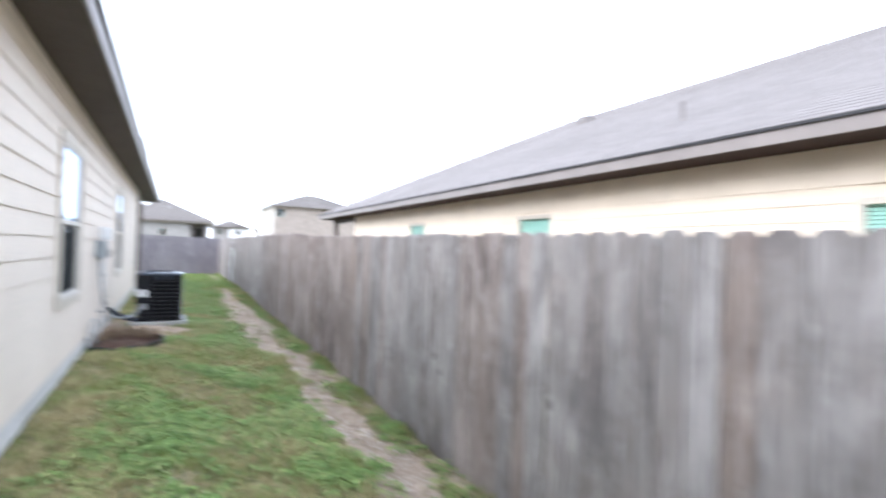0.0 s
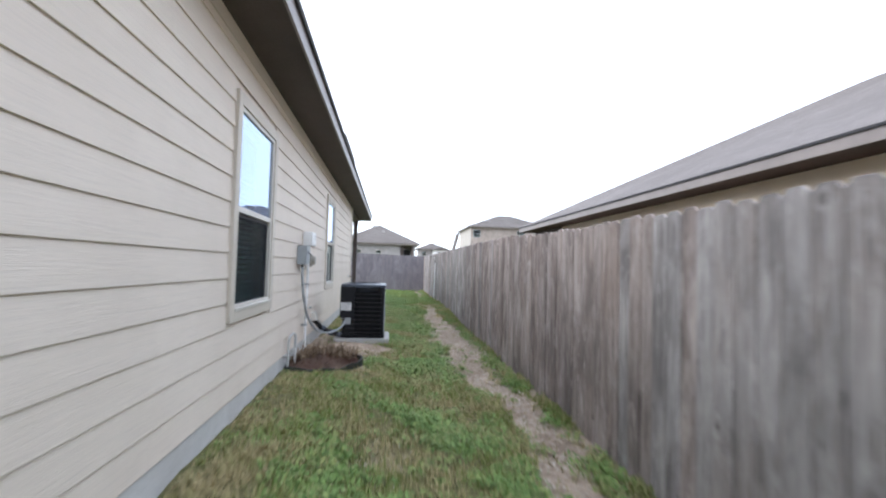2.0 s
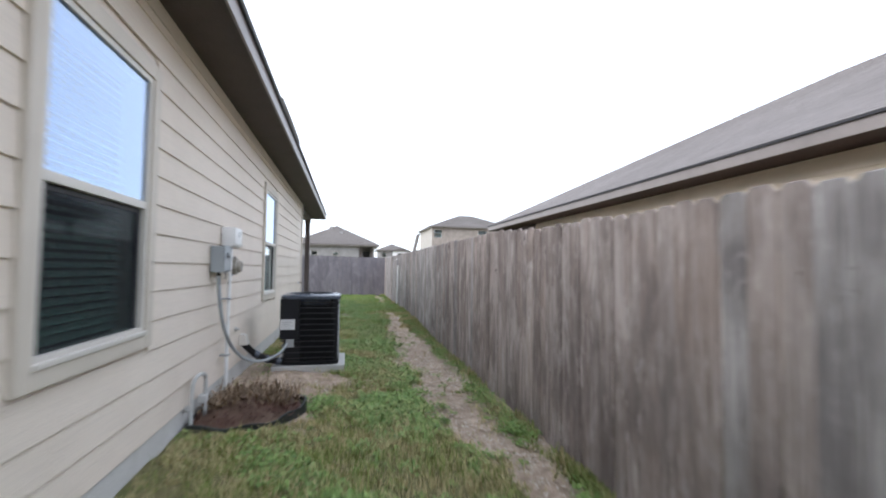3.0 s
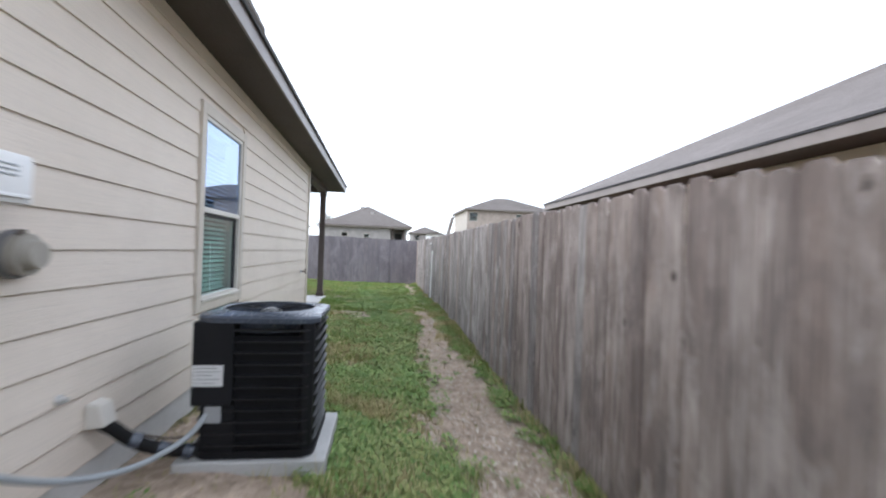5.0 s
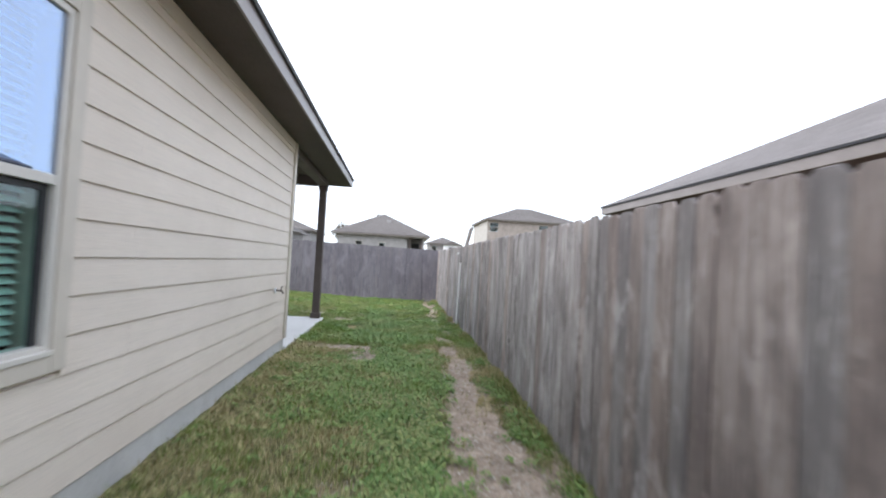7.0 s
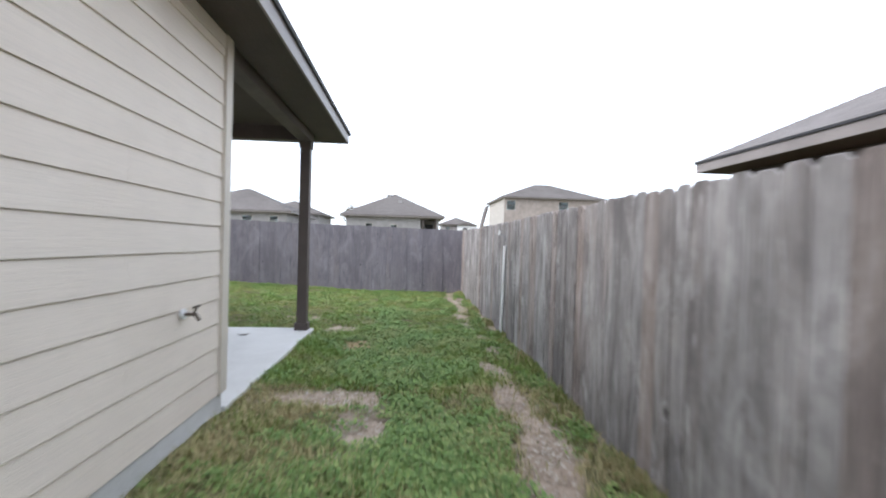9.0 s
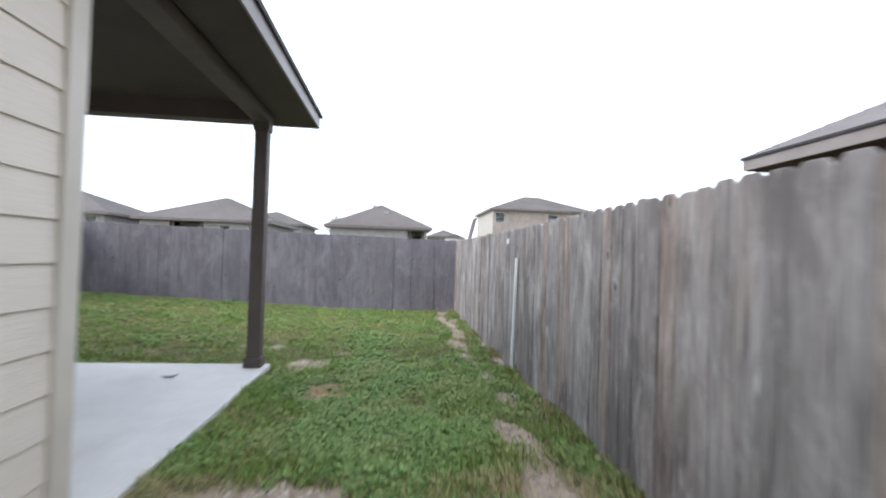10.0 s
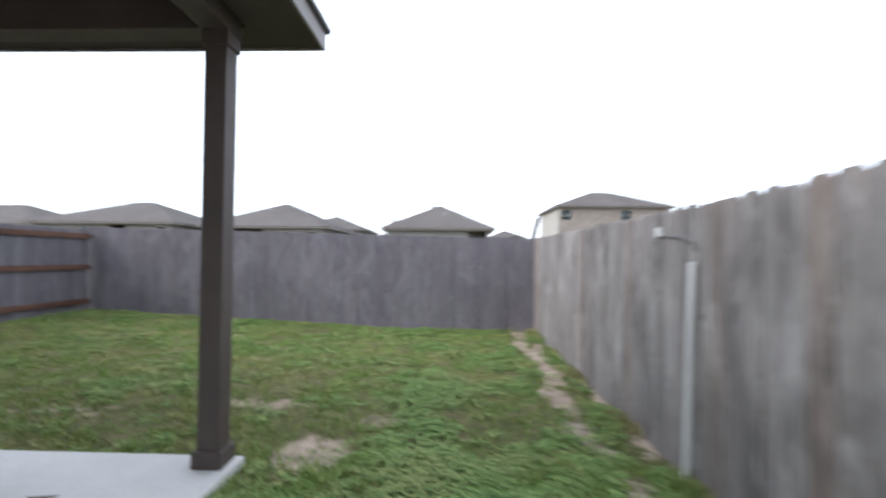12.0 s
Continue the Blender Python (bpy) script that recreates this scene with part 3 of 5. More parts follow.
# ---------------------------------------------------------------- windows
def window(w, name, label, screened=False):
    """A single-hung window with trim boards, vinyl frame, two panes and a slatted blind behind."""
    y0, y1, z0, z1 = w
    a, b, c, d = opening(w)
    top = thing(name, 0, (y0 + y1) / 2, z0, label, "window", "", "structure")
    f = 0.006
    for nm, bb in (("trim_board", (y0, a, z0, z1)), ("trim_board", (b, y1, z0, z1)), ("trim_board", (a, b, z0, c)), ("trim_board", (a, b, d, z1))):
        part(nm, cube(WALL_X - 0.01, f, bb[0], bb[1], bb[2], bb[3], 0.004), TRIM, top)
    e = 0.034
    xi, xo = -0.09, -0.006
    for bb in ((a, a + e, c, d), (b - e, b, c, d), (a + e, b - e, c, c + e), (a + e, b - e, d - e, d)):
        part("window_frame", cube(xi, xo, bb[0], bb[1], bb[2], bb[3], 0.004), VINYL, top)
    m = (c + d) / 2 - 0.01
    part("meeting_rail", cube(-0.075, -0.009, a + e, b - e, m - 0.022, m + 0.022, 0.004), VINYL, top)
    part("sill", cube(-0.03, 0.014, a, b, c - 0.012, c + 0.012, 0.004), VINYL, top)
    for yy in ((a + e, a + e + 0.03), (b - e - 0.03, b - e)):
        part("sash_stile", cube(-0.058, -0.034, yy[0], yy[1], c + e, m - 0.022, 0.003), SCREEN, top, "dark lower sash stile")
    part("sash_rail", cube(-0.058, -0.034, a + e + 0.03, b - e - 0.03, m - 0.05, m - 0.022, 0.003), SCREEN, top, "dark lower sash rail")
    pane = part("pane", cube(-0.024, -0.020, a + e, b - e, m + 0.022, d - e), GLASS_UP, top)
    low = part("pane", cube(-0.048, -0.044, a + e + 0.03, b - e - 0.03, c + e, m - 0.05), GLASS, top)
    pane.visible_shadow = low.visible_shadow = False
    if screened:
        part("insect_screen", cube(-0.0335, -0.0325, a + e + 0.03, b - e - 0.03, c + e, m - 0.05), MESH_SCREEN, top, "dark insect screen over the lower sash")
    slat = bmesh.new()
    box(slat, -0.024, 0.024, a + e + 0.012, b - e - 0.012, -0.0015, 0.0015, 0.0006)
    me = mesh_of("blind_slat", slat, BLIND)
    z = c + e + 0.02
    while z < d - 0.06:
        s = new("blind_slat", me)
        s.location = (-0.135, 0, z)
        s.rotation_euler = (0, radians(33), 0)
        s.parent = top
        s.matrix_parent_inverse = Matrix.Translation(top.location).inverted()
        z += 0.042
    part("blind_headrail", cube(-0.165, -0.112, a + e, b - e, d - 0.055, d - 0.01, 0.003), BLIND, top)
    return top


window(W1, "window_1", "single-hung window with beige trim and a dark lower screen", True)
window(W2, "window_2", "single-hung window with beige trim and green-tinted blinds")

bm = cube(WALL_X, 0.004, WALL_END - 0.10, WALL_END + 0.012, 0.216, SOFFIT_Z, 0.004)
solid("trim_corner", bm, TRIM, "beige corner trim board at the end of the siding", "trim")
solid("trim_frieze", cube(WALL_X, -0.008, WALL_START, WALL_END - 0.101, SOFFIT_Z - 0.10, SOFFIT_Z - 0.001, 0.004), TRIM, "beige frieze board under the soffit", "trim")

# ---------------------------------------------------------------- porch post
PX, PY = -0.138, 18.955
post = thing("porch_post", PX, PY, 0.09, "dark brown painted square porch post with a base collar", "post")
part("shaft", cube(PX - 0.068, PX + 0.068, PY - 0.068, PY + 0.068, 0.095, 2.775, 0.006), BEAM, post)
part("base_collar", cube(PX - 0.092, PX + 0.092, PY - 0.092, PY + 0.092, 0.09, 0.195, 0.008), BEAM, post)
part("top_collar", cube(PX - 0.084, PX + 0.084, PY - 0.084, PY + 0.084, 2.68, 2.774, 0.008), BEAM, post)

# ---------------------------------------------------------------- condenser
AX0, AX1, AY0, AY1 = 0.372, 1.06, 9.66, 10.34
AZ0, AZ1 = 0.105, 0.93
ACX, ACY = (AX0 + AX1) / 2, (AY0 + AY1) / 2


def rounded(half, r, z, seg=6, cx=ACX, cy=ACY):
    pts = []
    for qx, qy, a0 in ((1, 1, 0), (-1, 1, 90), (-1, -1, 180), (1, -1, 270)):
        for k in range(seg + 1):
            a = radians(a0 + 90 * k / seg)
            pts.append((cx + qx * (half - r) + r * math.cos(a), cy + qy * (half - r) + r * math.sin(a), z))
    return pts


def loft(bm, loops, cap_low=True, cap_high=True):
    rows = [[bm.verts.new(p) for p in lp] for lp in loops]
    n = len(rows[0])
    for a, b in zip(rows, rows[1:]):
        for j in range(n):
            bm.faces.new((a[j], a[(j + 1) % n], b[(j + 1) % n], b[j]))
    if cap_low:
        bm.faces.new(rows[0][::-1])
    if cap_high:
        bm.faces.new(rows[-1])
    return bm


pad = thing("condenser_pad", 0.71, 9.99, -0.03, "grey concrete pad under the condenser", "equipment pad")
part("slab", cube(0.29, 1.13, 9.635, 10.42, -0.10, 0.10, 0.012), PAD, pad)

ac = thing("ac_condenser", ACX, ACY, 0.10, "black air-conditioning condenser with louvred sides on a pad", "air conditioner")
part("coil", loft(bmesh.new(), [rounded(0.305, 0.07, AZ0 + 0.02), rounded(0.305, 0.07, AZ1 - 0.126)]), AC_CORE, ac)
part("base_pan", loft(bmesh.new(), [rounded(0.336, 0.09, AZ0), rounded(0.342, 0.09, AZ0 + 0.045)]), AC_BLACK, ac, smooth=True)
z = AZ0 + 0.075
while z < AZ1 - 0.06:
    bm = loft(bmesh.new(), [rounded(0.318, 0.10, z + 0.010), rounded(0.338, 0.11, z + 0.006), rounded(0.338, 0.11, z - 0.003), rounded(0.318, 0.10, z - 0.001)], False, False)
    part("louvre", bm, AC_FIN, ac, smooth=True)
    z += 0.066
for cx_, cy_ in ((AX1 - 0.068, AY0 + 0.068), (AX1 - 0.068, AY1 - 0.068), (AX0 + 0.068, AY1 - 0.068)):
    bm = bmesh.new()
    rod(bm, (cx_, cy_, AZ0 + 0.03), (cx_, cy_, AZ1 - 0.03), 0.046, seg=16)
    part("corner_post", bm, AC_BLACK, ac, smooth=True)
part("service_panel", cube(AX0 + 0.0, AX0 + 0.222, AY0 - 0.004, AY0 + 0.12, 0.41, AZ1 - 0.04, 0.012), AC_BLACK, ac, "plain black service panel")
part("lower_panel", cube(AX0 + 0.05, AX0 + 0.235, AY0 + 0.012, AY0 + 0.12, AZ0 + 0.03, 0.409, 0.01), AC_BLACK, ac)
plate = part("rating_label", cube(AX0 + 0.008, AX0 + 0.172, AY0 - 0.0075, AY0 - 0.0045, 0.525, 0.645), PAPER, ac, "white rating label with printed lines")
for k, (l, zz) in enumerate(((0.12, 0.628), (0.13, 0.608), (0.09, 0.588), (0.13, 0.566), (0.11, 0.544))):
    part("print_line", cube(AX0 + 0.022, AX0 + 0.022 + l, AY0 - 0.0085, AY0 - 0.0072, zz - 0.0018, zz + 0.0018), INK, plate)
part("conduit_bracket", cube(AX0 + 0.075, AX0 + 0.165, AY0 - 0.002, AY0 + 0.03, 0.315, 0.409, 0.004), STEEL, ac, "bare grey steel conduit bracket")

R_FAN = 0.272
bm = bmesh.new()
outer = rounded(0.362, 0.10, AZ1 - 0.062, 6)
n_out = len(outer)


def squircle(half, r, z, seg=72):
    """A square with rounded corners round the condenser's axis, sampled at even angles."""
    pts = []
    for k in range(seg):
        c, s_ = math.cos(2 * math.pi * k / seg), math.sin(2 * math.pi * k / seg)
        lo, hi = 0.0, half * 1.5
        for _ in range(30):
            m = (lo + hi) / 2
            dx, dy = max(abs(m * c) - half + r, 0), max(abs(m * s_) - half + r, 0)
            lo, hi = (m, hi) if math.hypot(dx, dy) < r else (lo, m)
        pts.append((ACX + lo * c, ACY + lo * s_, z))
    return pts


def circle(r, z):
    pts = []
    for p in outer:
        a = math.atan2(p[1] - ACY, p[0] - ACX)
        pts.append((ACX + r * math.cos(a), ACY + r * math.sin(a), z))
    return pts


fine = [squircle(0.346, 0.11, AZ1 - 0.046), squircle(0.349, 0.112, AZ1 - 0.018), squircle(0.341, 0.108, AZ1 - 0.005), squircle(0.324, 0.10, AZ1)]
outer = fine[0]
loops = fine + [circle(R_FAN + 0.018, AZ1 + 0.006), circle(R_FAN + 0.006, AZ1 + 0.012), circle(R_FAN - 0.004, AZ1 + 0.004), circle(R_FAN - 0.012, AZ1 - 0.12)]
loft(bm, loops, False, False)
part("top_cover", bm, AC_TOP, ac, "dark enamelled top with a round fan opening, sky sheen in its blue-grey colour", smooth=True)
bm = bmesh.new()
loft(bm, [circle(R_FAN - 0.012, AZ1 - 0.121), circle(0.02, AZ1 - 0.122)], False, True)
part("fan_well", bm, AC_CORE, ac)
hub = bmesh.new()
rod(hub, (ACX, ACY, AZ1 - 0.11), (ACX, ACY, AZ1 - 0.012), 0.066, seg=28)
rod(hub, (ACX, ACY, AZ1 - 0.012), (ACX, ACY, AZ1 + 0.002), 0.060, 0.03, seg=28)
part("fan_motor", hub, STEEL, ac, "grey steel fan motor", smooth=True)
for k in range(3):
    a = radians(120 * k + 20)
    bm = bmesh.new()
    c0, s0 = math.cos(a), math.sin(a)
    vs = []
    for r, wd, tw in ((0.06, 0.05, 0.03), (0.16, 0.11, 0.022), (0.25, 0.13, 0.014)):
        for sgn in (-1, 1):
            vs.append(bm.verts.new((ACX + r * c0 - sgn * wd * s0, ACY + r * s0 + sgn * wd * c0, AZ1 - 0.085 + sgn * tw)))
    for q in ((0, 1, 3, 2), (2, 3, 5, 4)):
        bm.faces.new([vs[i] for i in q])
    bmesh.ops.solidify(bm, geom=bm.faces[:], thickness=0.003)
    part("fan_blade", bm, STEEL, ac, "dull grey fan blade")
bm = bmesh.new()
for k in range(36):
    a = radians(10 * k)
    b = a + 0.5
    tube(bm, [(ACX + 0.066 * math.cos(a), ACY + 0.066 * math.sin(a), AZ1 + 0.004), (ACX + 0.17 * math.cos(a + 0.22), ACY + 0.17 * math.sin(a + 0.22), AZ1 + 0.016), (ACX + (R_FAN) * math.cos(b), ACY + (R_FAN) * math.sin(b), AZ1 + 0.004)], 0.0018, 5, 4)
for r in (0.12, 0.2):
    ringp = [(ACX + r * math.cos(radians(12 * k)), ACY + r * math.sin(radians(12 * k)), AZ1 + 0.012) for k in range(31)]
    tube(bm, ringp, 0.0018, 5, 1)
part("fan_grille", bm, AC_BLACK, ac, "thin black wire fan grille", smooth=True)

# ---------------------------------------------------------------- services on the wall
SX = -0.016
wb = thing("telecom_box", 0.04, 8.60, 1.42, "white plastic telecom box with slots on the siding", "utility box")
part("case", cube(SX, 0.11, 8.56, 8.84, 1.45, 1.635, 0.022), WHITE, wb, smooth=True)
for k in range(3):
    part("slot", cube(0.109, 0.1125, 8.66, 8.76, 1.585 - 0.018 * k, 1.591 - 0.018 * k), GREYBOX, wb)
part("lip", cube(0.100, 0.118, 8.59, 8.81, 1.472, 1.486, 0.004), WHITE, wb)

db = thing("disconnect_box", 0.04, 8.33, 1.14, "grey metal electrical disconnect box on the siding", "utility box")
part("case", cube(SX, 0.085, 8.25, 8.47, 1.21, 1.44, 0.006), GREYBOX, db)
part("cover", cube(0.086, 0.098, 8.245, 8.475, 1.225, 1.445, 0.004), GREYBOX, db)
part("latch", cube(0.099, 0.106, 8.31, 8.41, 1.342, 1.357), INK, db, "dark slot of the latch")
part("hasp", cube(0.099, 0.112, 8.32, 8.40, 1.36, 1.385, 0.003), GREYBOX, db)
bm = rod(bmesh.new(), (0.035, 8.32, 1.18), (0.035, 8.32, 1.212), 0.018)
part("gland", bm, RUBBER, db)

pl = thing("mounting_plate", 0.0, 8.62, 1.10, "pale mounting plate with wire clips behind the conduit", "mounting plate")
part("plate", cube(SX, 0.006, 8.54, 8.80, 1.14, 1.448, 0.003), TRIM, pl)
for k, (yy, zz) in enumerate(((8.56, 1.28), (8.59, 1.21), (8.62, 1.26))):
    part("clip", tube(bmesh.new(), [(0.008, yy, zz), (0.025, yy + 0.02, zz - 0.03), (0.008, yy + 0.05, zz - 0.06)], 0.004, 6, 4), INK, pl)

gm = thing("round_meter", 0.04, 8.82, 1.2, "aged beige round meter fitting on the siding", "meter")
part("body", rod(bmesh.new(), (SX, 8.91, 1.265), (0.055, 8.91, 1.265), 0.082, seg=26), OLD_METER, gm, smooth=True)
part("cap", rod(bmesh.new(), (0.056, 8.91, 1.265), (0.095, 8.91, 1.265), 0.060, 0.052, seg=24), OLD_METER, gm, "pale round cap", smooth=True)
part("flange", rod(bmesh.new(), (SX, 8.91, 1.265), (0.012, 8.91, 1.265), 0.096, seg=24), INK, gm, smooth=True)
part("tag", cube(0.03, 0.042, 8.87, 8.91, 1.34, 1.362), BRASS, gm)

vp = thing("white_conduit", 0.045, 8.62, 0.0, "white plastic pipe running down the siding", "pipe")
part("pipe", tube(bmesh.new(), [(0.05, 8.66, 1.452), (0.042, 8.665, 1.0), (0.038, 8.67, 0.5), (0.038, 8.675, -0.03)], 0.0165, 12, 6), WHITE, vp, smooth=True)
for zz in (0.95, 0.42):
    part("strap", cube(SX, 0.062, 8.64, 8.70, zz, zz + 0.014, 0.002), STEEL, vp)

fx = thing("flexible_conduit", 0.3, 9.0, 0.1, "grey flexible conduit drooping from box to condenser", "conduit")
part("hose", tube(bmesh.new(), [(0.035, 8.32, 1.182), (0.045, 8.34, 0.98), (0.055, 8.45, 0.74), (0.07, 8.72, 0.50), (0.13, 9.05, 0.31), (0.26, 9.33, 0.235), (0.40, 9.58, 0.275), (0.475, 9.70, 0.405)], 0.0155, 12, 10), GREYBOX, fx, smooth=True)
part("connector", rod(bmesh.new(), (0.468, 9.69, 0.365), (0.48, 9.708, 0.42), 0.02), STEEL, fx)

ls = thing("insulated_line", 0.25, 9.42, 0.1, "black foam-insulated refrigerant line with loose tape", "pipe")
part("pipe", tube(bmesh.new(), [(0.01, 9.47, 0.41), (0.06, 9.52, 0.345), (0.14, 9.58, 0.25), (0.26, 9.64, 0.185), (0.38, 9.69, 0.155), (0.46, 9.74, 0.165)], 0.036, 14, 8), RUBBER, ls, smooth=True)
for u in ((0.12, 9.565, 0.272), (0.23, 9.625, 0.198), (0.34, 9.675, 0.163)):
    part("tape", rod(bmesh.new(), u, (u[0] + 0.045, u[1] + 0.012, u[2] - 0.018), 0.041, seg=14), AC_TOP, ls, smooth=True)
part("liquid_line", tube(bmesh.new(), [(0.02, 9.51, 0.38), (0.12, 9.6, 0.29), (0.28, 9.7, 0.22), (0.42, 9.72, 0.25), (0.46, 9.715, 0.30)], 0.007, 8, 6), BRASS, ls, "thin copper line", smooth=True)

cv = thing("line_cover", 0.02, 9.38, 0.33, "cream plastic hood over the pipe entry", "wall cover")
bm = bmesh.new()
for p in ((SX, 9.40, 0.515), (SX, 9.53, 0.515), (SX, 9.53, 0.385), (SX, 9.40, 0.385), (0.045, 9.41, 0.505), (0.045, 9.52, 0.505), (0.075, 9.52, 0.395), (0.075, 9.41, 0.395)):
    bm.verts.new(p)
bm.verts.ensure_lookup_table()
for q in ((0, 1, 5, 4), (4, 5, 6, 7), (1, 2, 6, 5), (3, 0, 4, 7), (0, 3, 2, 1), (2, 3, 7, 6)):
    bm.faces.new([bm.verts[i] for i in q])
bmesh.ops.bevel(bm, geom=bm.edges[:], offset=0.006, segments=2, affect="EDGES")
part("hood", bm, VINYL, cv, smooth=True)

sc_ = thing("wall_fitting", 0.0, 9.21, 0.59, "small grey pipe stub on the siding", "fitting")
part("stub", rod(bmesh.new(), (SX, 9.21, 0.60), (0.022, 9.21, 0.60), 0.013), PAD, sc_, smooth=True)
part("flange", rod(bmesh.new(), (SX, 9.21, 0.60), (-0.004, 9.21, 0.60), 0.024), PAD, sc_, smooth=True)

dp = thing("drain_pipe", 0.05, 7.85, 0.05, "grey looped drain pipe beside the planting bed", "pipe")
part("pipe", tube(bmesh.new(), [(0.03, 7.74, 0.0), (0.03, 7.75, 0.3), (0.035, 7.77, 0.40), (0.05, 7.86, 0.43), (0.06, 7.95, 0.40), (0.06, 7.97, 0.3), (0.06, 7.97, 0.02)], 0.014, 10, 6), PAD, dp, smooth=True)
part("valve", cube(0.015, 0.075, 7.93, 8.01, 0.19, 0.25, 0.01), PAD, dp)
part("elbow", rod(bmesh.new(), (SX, 7.75, 0.20), (0.04, 7.75, 0.20), 0.02), PAD, dp, smooth=True)

ob_ = thing("outlet_cover", 0.0, 3.40, 0.38, "beige weatherproof outlet cover on the siding", "outlet")
part("plate", cube(SX, 0.008, 3.32, 3.475, 0.38, 0.595, 0.006), TRIM, ob_)
part("flap", cube(0.0085, 0.03, 3.35, 3.445, 0.415, 0.56, 0.008), VINYL, ob_)

hb = thing("hose_bib", 0.0, 15.28, 0.85, "small tarnished brass hose tap on the siding", "tap")
part("escutcheon", rod(bmesh.new(), (SX, 15.28, 0.90), (0.0, 15.28, 0.90), 0.034, seg=18), WHITE, hb, "white round flange", smooth=True)
bm = rod(bmesh.new(), (-0.004, 15.28, 0.90), (0.07, 15.28, 0.897), 0.011)
rod(bm, (0.062, 15.28, 0.90), (0.09, 15.28, 0.862), 0.013, 0.011)
part("spout", bm, BRASS, hb, smooth=True)
bm = rod(bmesh.new(), (0.055, 15.28, 0.90), (0.07, 15.28, 0.945), 0.006)
rod(bm, (0.068, 15.245, 0.945), (0.072, 15.315, 0.948), 0.007)
part("handle", bm, BRASS, hb, smooth=True)

# ---------------------------------------------------------------- planting bed
bed = thing("planting_bed", 0.36, 8.22, 0.02, "small bed of dry plants and mulch with dark edging", "flower bed")
bm = bmesh.new()
BCX, BCY, BRX, BRY = 0.29, 8.14, 0.50, 0.52
loopsb = [[], [], [], []]
for k in range(40):
    a = 2 * math.pi * k / 40
    w = 1 + 0.05 * math.sin(3 * a + 0.6) + 0.03 * math.sin(5 * a)
    for li, (rr, zz) in enumerate(((1.0, -0.05), (1.0, 0.095 + 0.012 * math.sin(2 * a) + 0.012 * math.sin(9 * a)), (0.965, 0.095 + 0.012 * math.sin(2 * a) + 0.012 * math.sin(9 * a)), (0.965, -0.05))):
        xx = max(BCX + BRX * rr * w * math.cos(a), 0.0 + 0.002 * li)
        loopsb[li].append((xx, BCY + BRY * rr * w * math.sin(a), zz))
loft(bm, loopsb, False, False)
part("edging", bm, EDGING, bed, "black plastic edging strip", smooth=True)
bm = bmesh.new()
cen = bm.verts.new((BCX, BCY + 0.1, 0.15))
rim = [bm.verts.new((max(BCX + BRX * 0.96 * math.cos(a), 0.004), BCY + BRY * 0.96 * math.sin(a), 0.07)) for a in [2 * math.pi * k / 30 for k in range(30)]]
for k in range(30):
    bm.faces.new((cen, rim[k], rim[(k + 1) % 30]))
part("soil", bm, MULCH, bed)
rng = np.random.default_rng(5)


def chips(name, n, sampler, lmin, lmax, tall, material, wide=1.0):
    """Many thin bent strips, for mulch, twigs and blades."""
    px, py, pz = sampler(n)
    a = rng.uniform(0, 2 * np.pi, n)
    l = rng.uniform(lmin, lmax, n)
    w = l * rng.uniform(0.06, 0.16, n) * wide
    up = rng.uniform(tall[0], tall[1], n)
    ca, sa = np.cos(a), np.sin(a)
    hx, hz = l * np.cos(up), l * np.sin(up)
    V = np.empty((n, 4, 3))
    V[:, 0] = np.stack([px - sa * w, py + ca * w, pz], -1)
    V[:, 1] = np.stack([px + sa * w, py - ca * w, pz], -1)
    V[:, 2] = np.stack([px + ca * hx + sa * w * 0.5, py + sa * hx - ca * w * 0.5, pz + hz], -1)
    V[:, 3] = np.stack([px + ca * hx - sa * w * 0.5, py + sa * hx + ca * w * 0.5, pz + hz], -1)
    F = np.arange(n * 4).reshape(n, 4)
    return raw_mesh(name, V.reshape(-1, 3), F, material)


def in_bed(n):
    a, r = rng.uniform(0, 2 * np.pi, n), np.sqrt(rng.uniform(0, 0.88, n))
    x = np.maximum(BCX + BRX * r * np.cos(a), 0.02)
    return x, BCY + BRY * r * np.sin(a), 0.075 + 0.075 * (1 - r)


hang(tagged(new("mulch", chips("mulch", 1500, in_bed, 0.02, 0.06, (-0.1, 0.5), MULCH)), "red-brown bark mulch", kind="stuff"), bed)


def in_brush(n):
    """Spots in a few ragged heaps towards the back of the bed."""
    k = rng.integers(0, 7, n)
    hx = np.array([0.16, 0.34, 0.52, 0.25, 0.45, 0.62, 0.12])[k]
    hy = np.array([8.42, 8.48, 8.40, 8.22, 8.25, 8.22, 8.12])[k]
    x, y = hx + rng.normal(0, 0.07, n), hy + rng.normal(0, 0.08, n)
    return np.clip(x, 0.02, 0.74), y, 0.10 + 0.05 * rng.random(n)


hang(tagged(new("dry_stem_litter", chips("dry_stem_litter", 900, in_brush, 0.05, 0.15, (0.0, 1.25), TWIG, 0.35)), "dry tan plant stems", kind="stuff"), bed)
hang(tagged(new("withered_leaves", chips("withered_leaves", 700, in_brush, 0.02, 0.06, (-0.2, 1.0), DRY_LEAF, 2.0)), "withered brown leaves", kind="stuff"), bed)

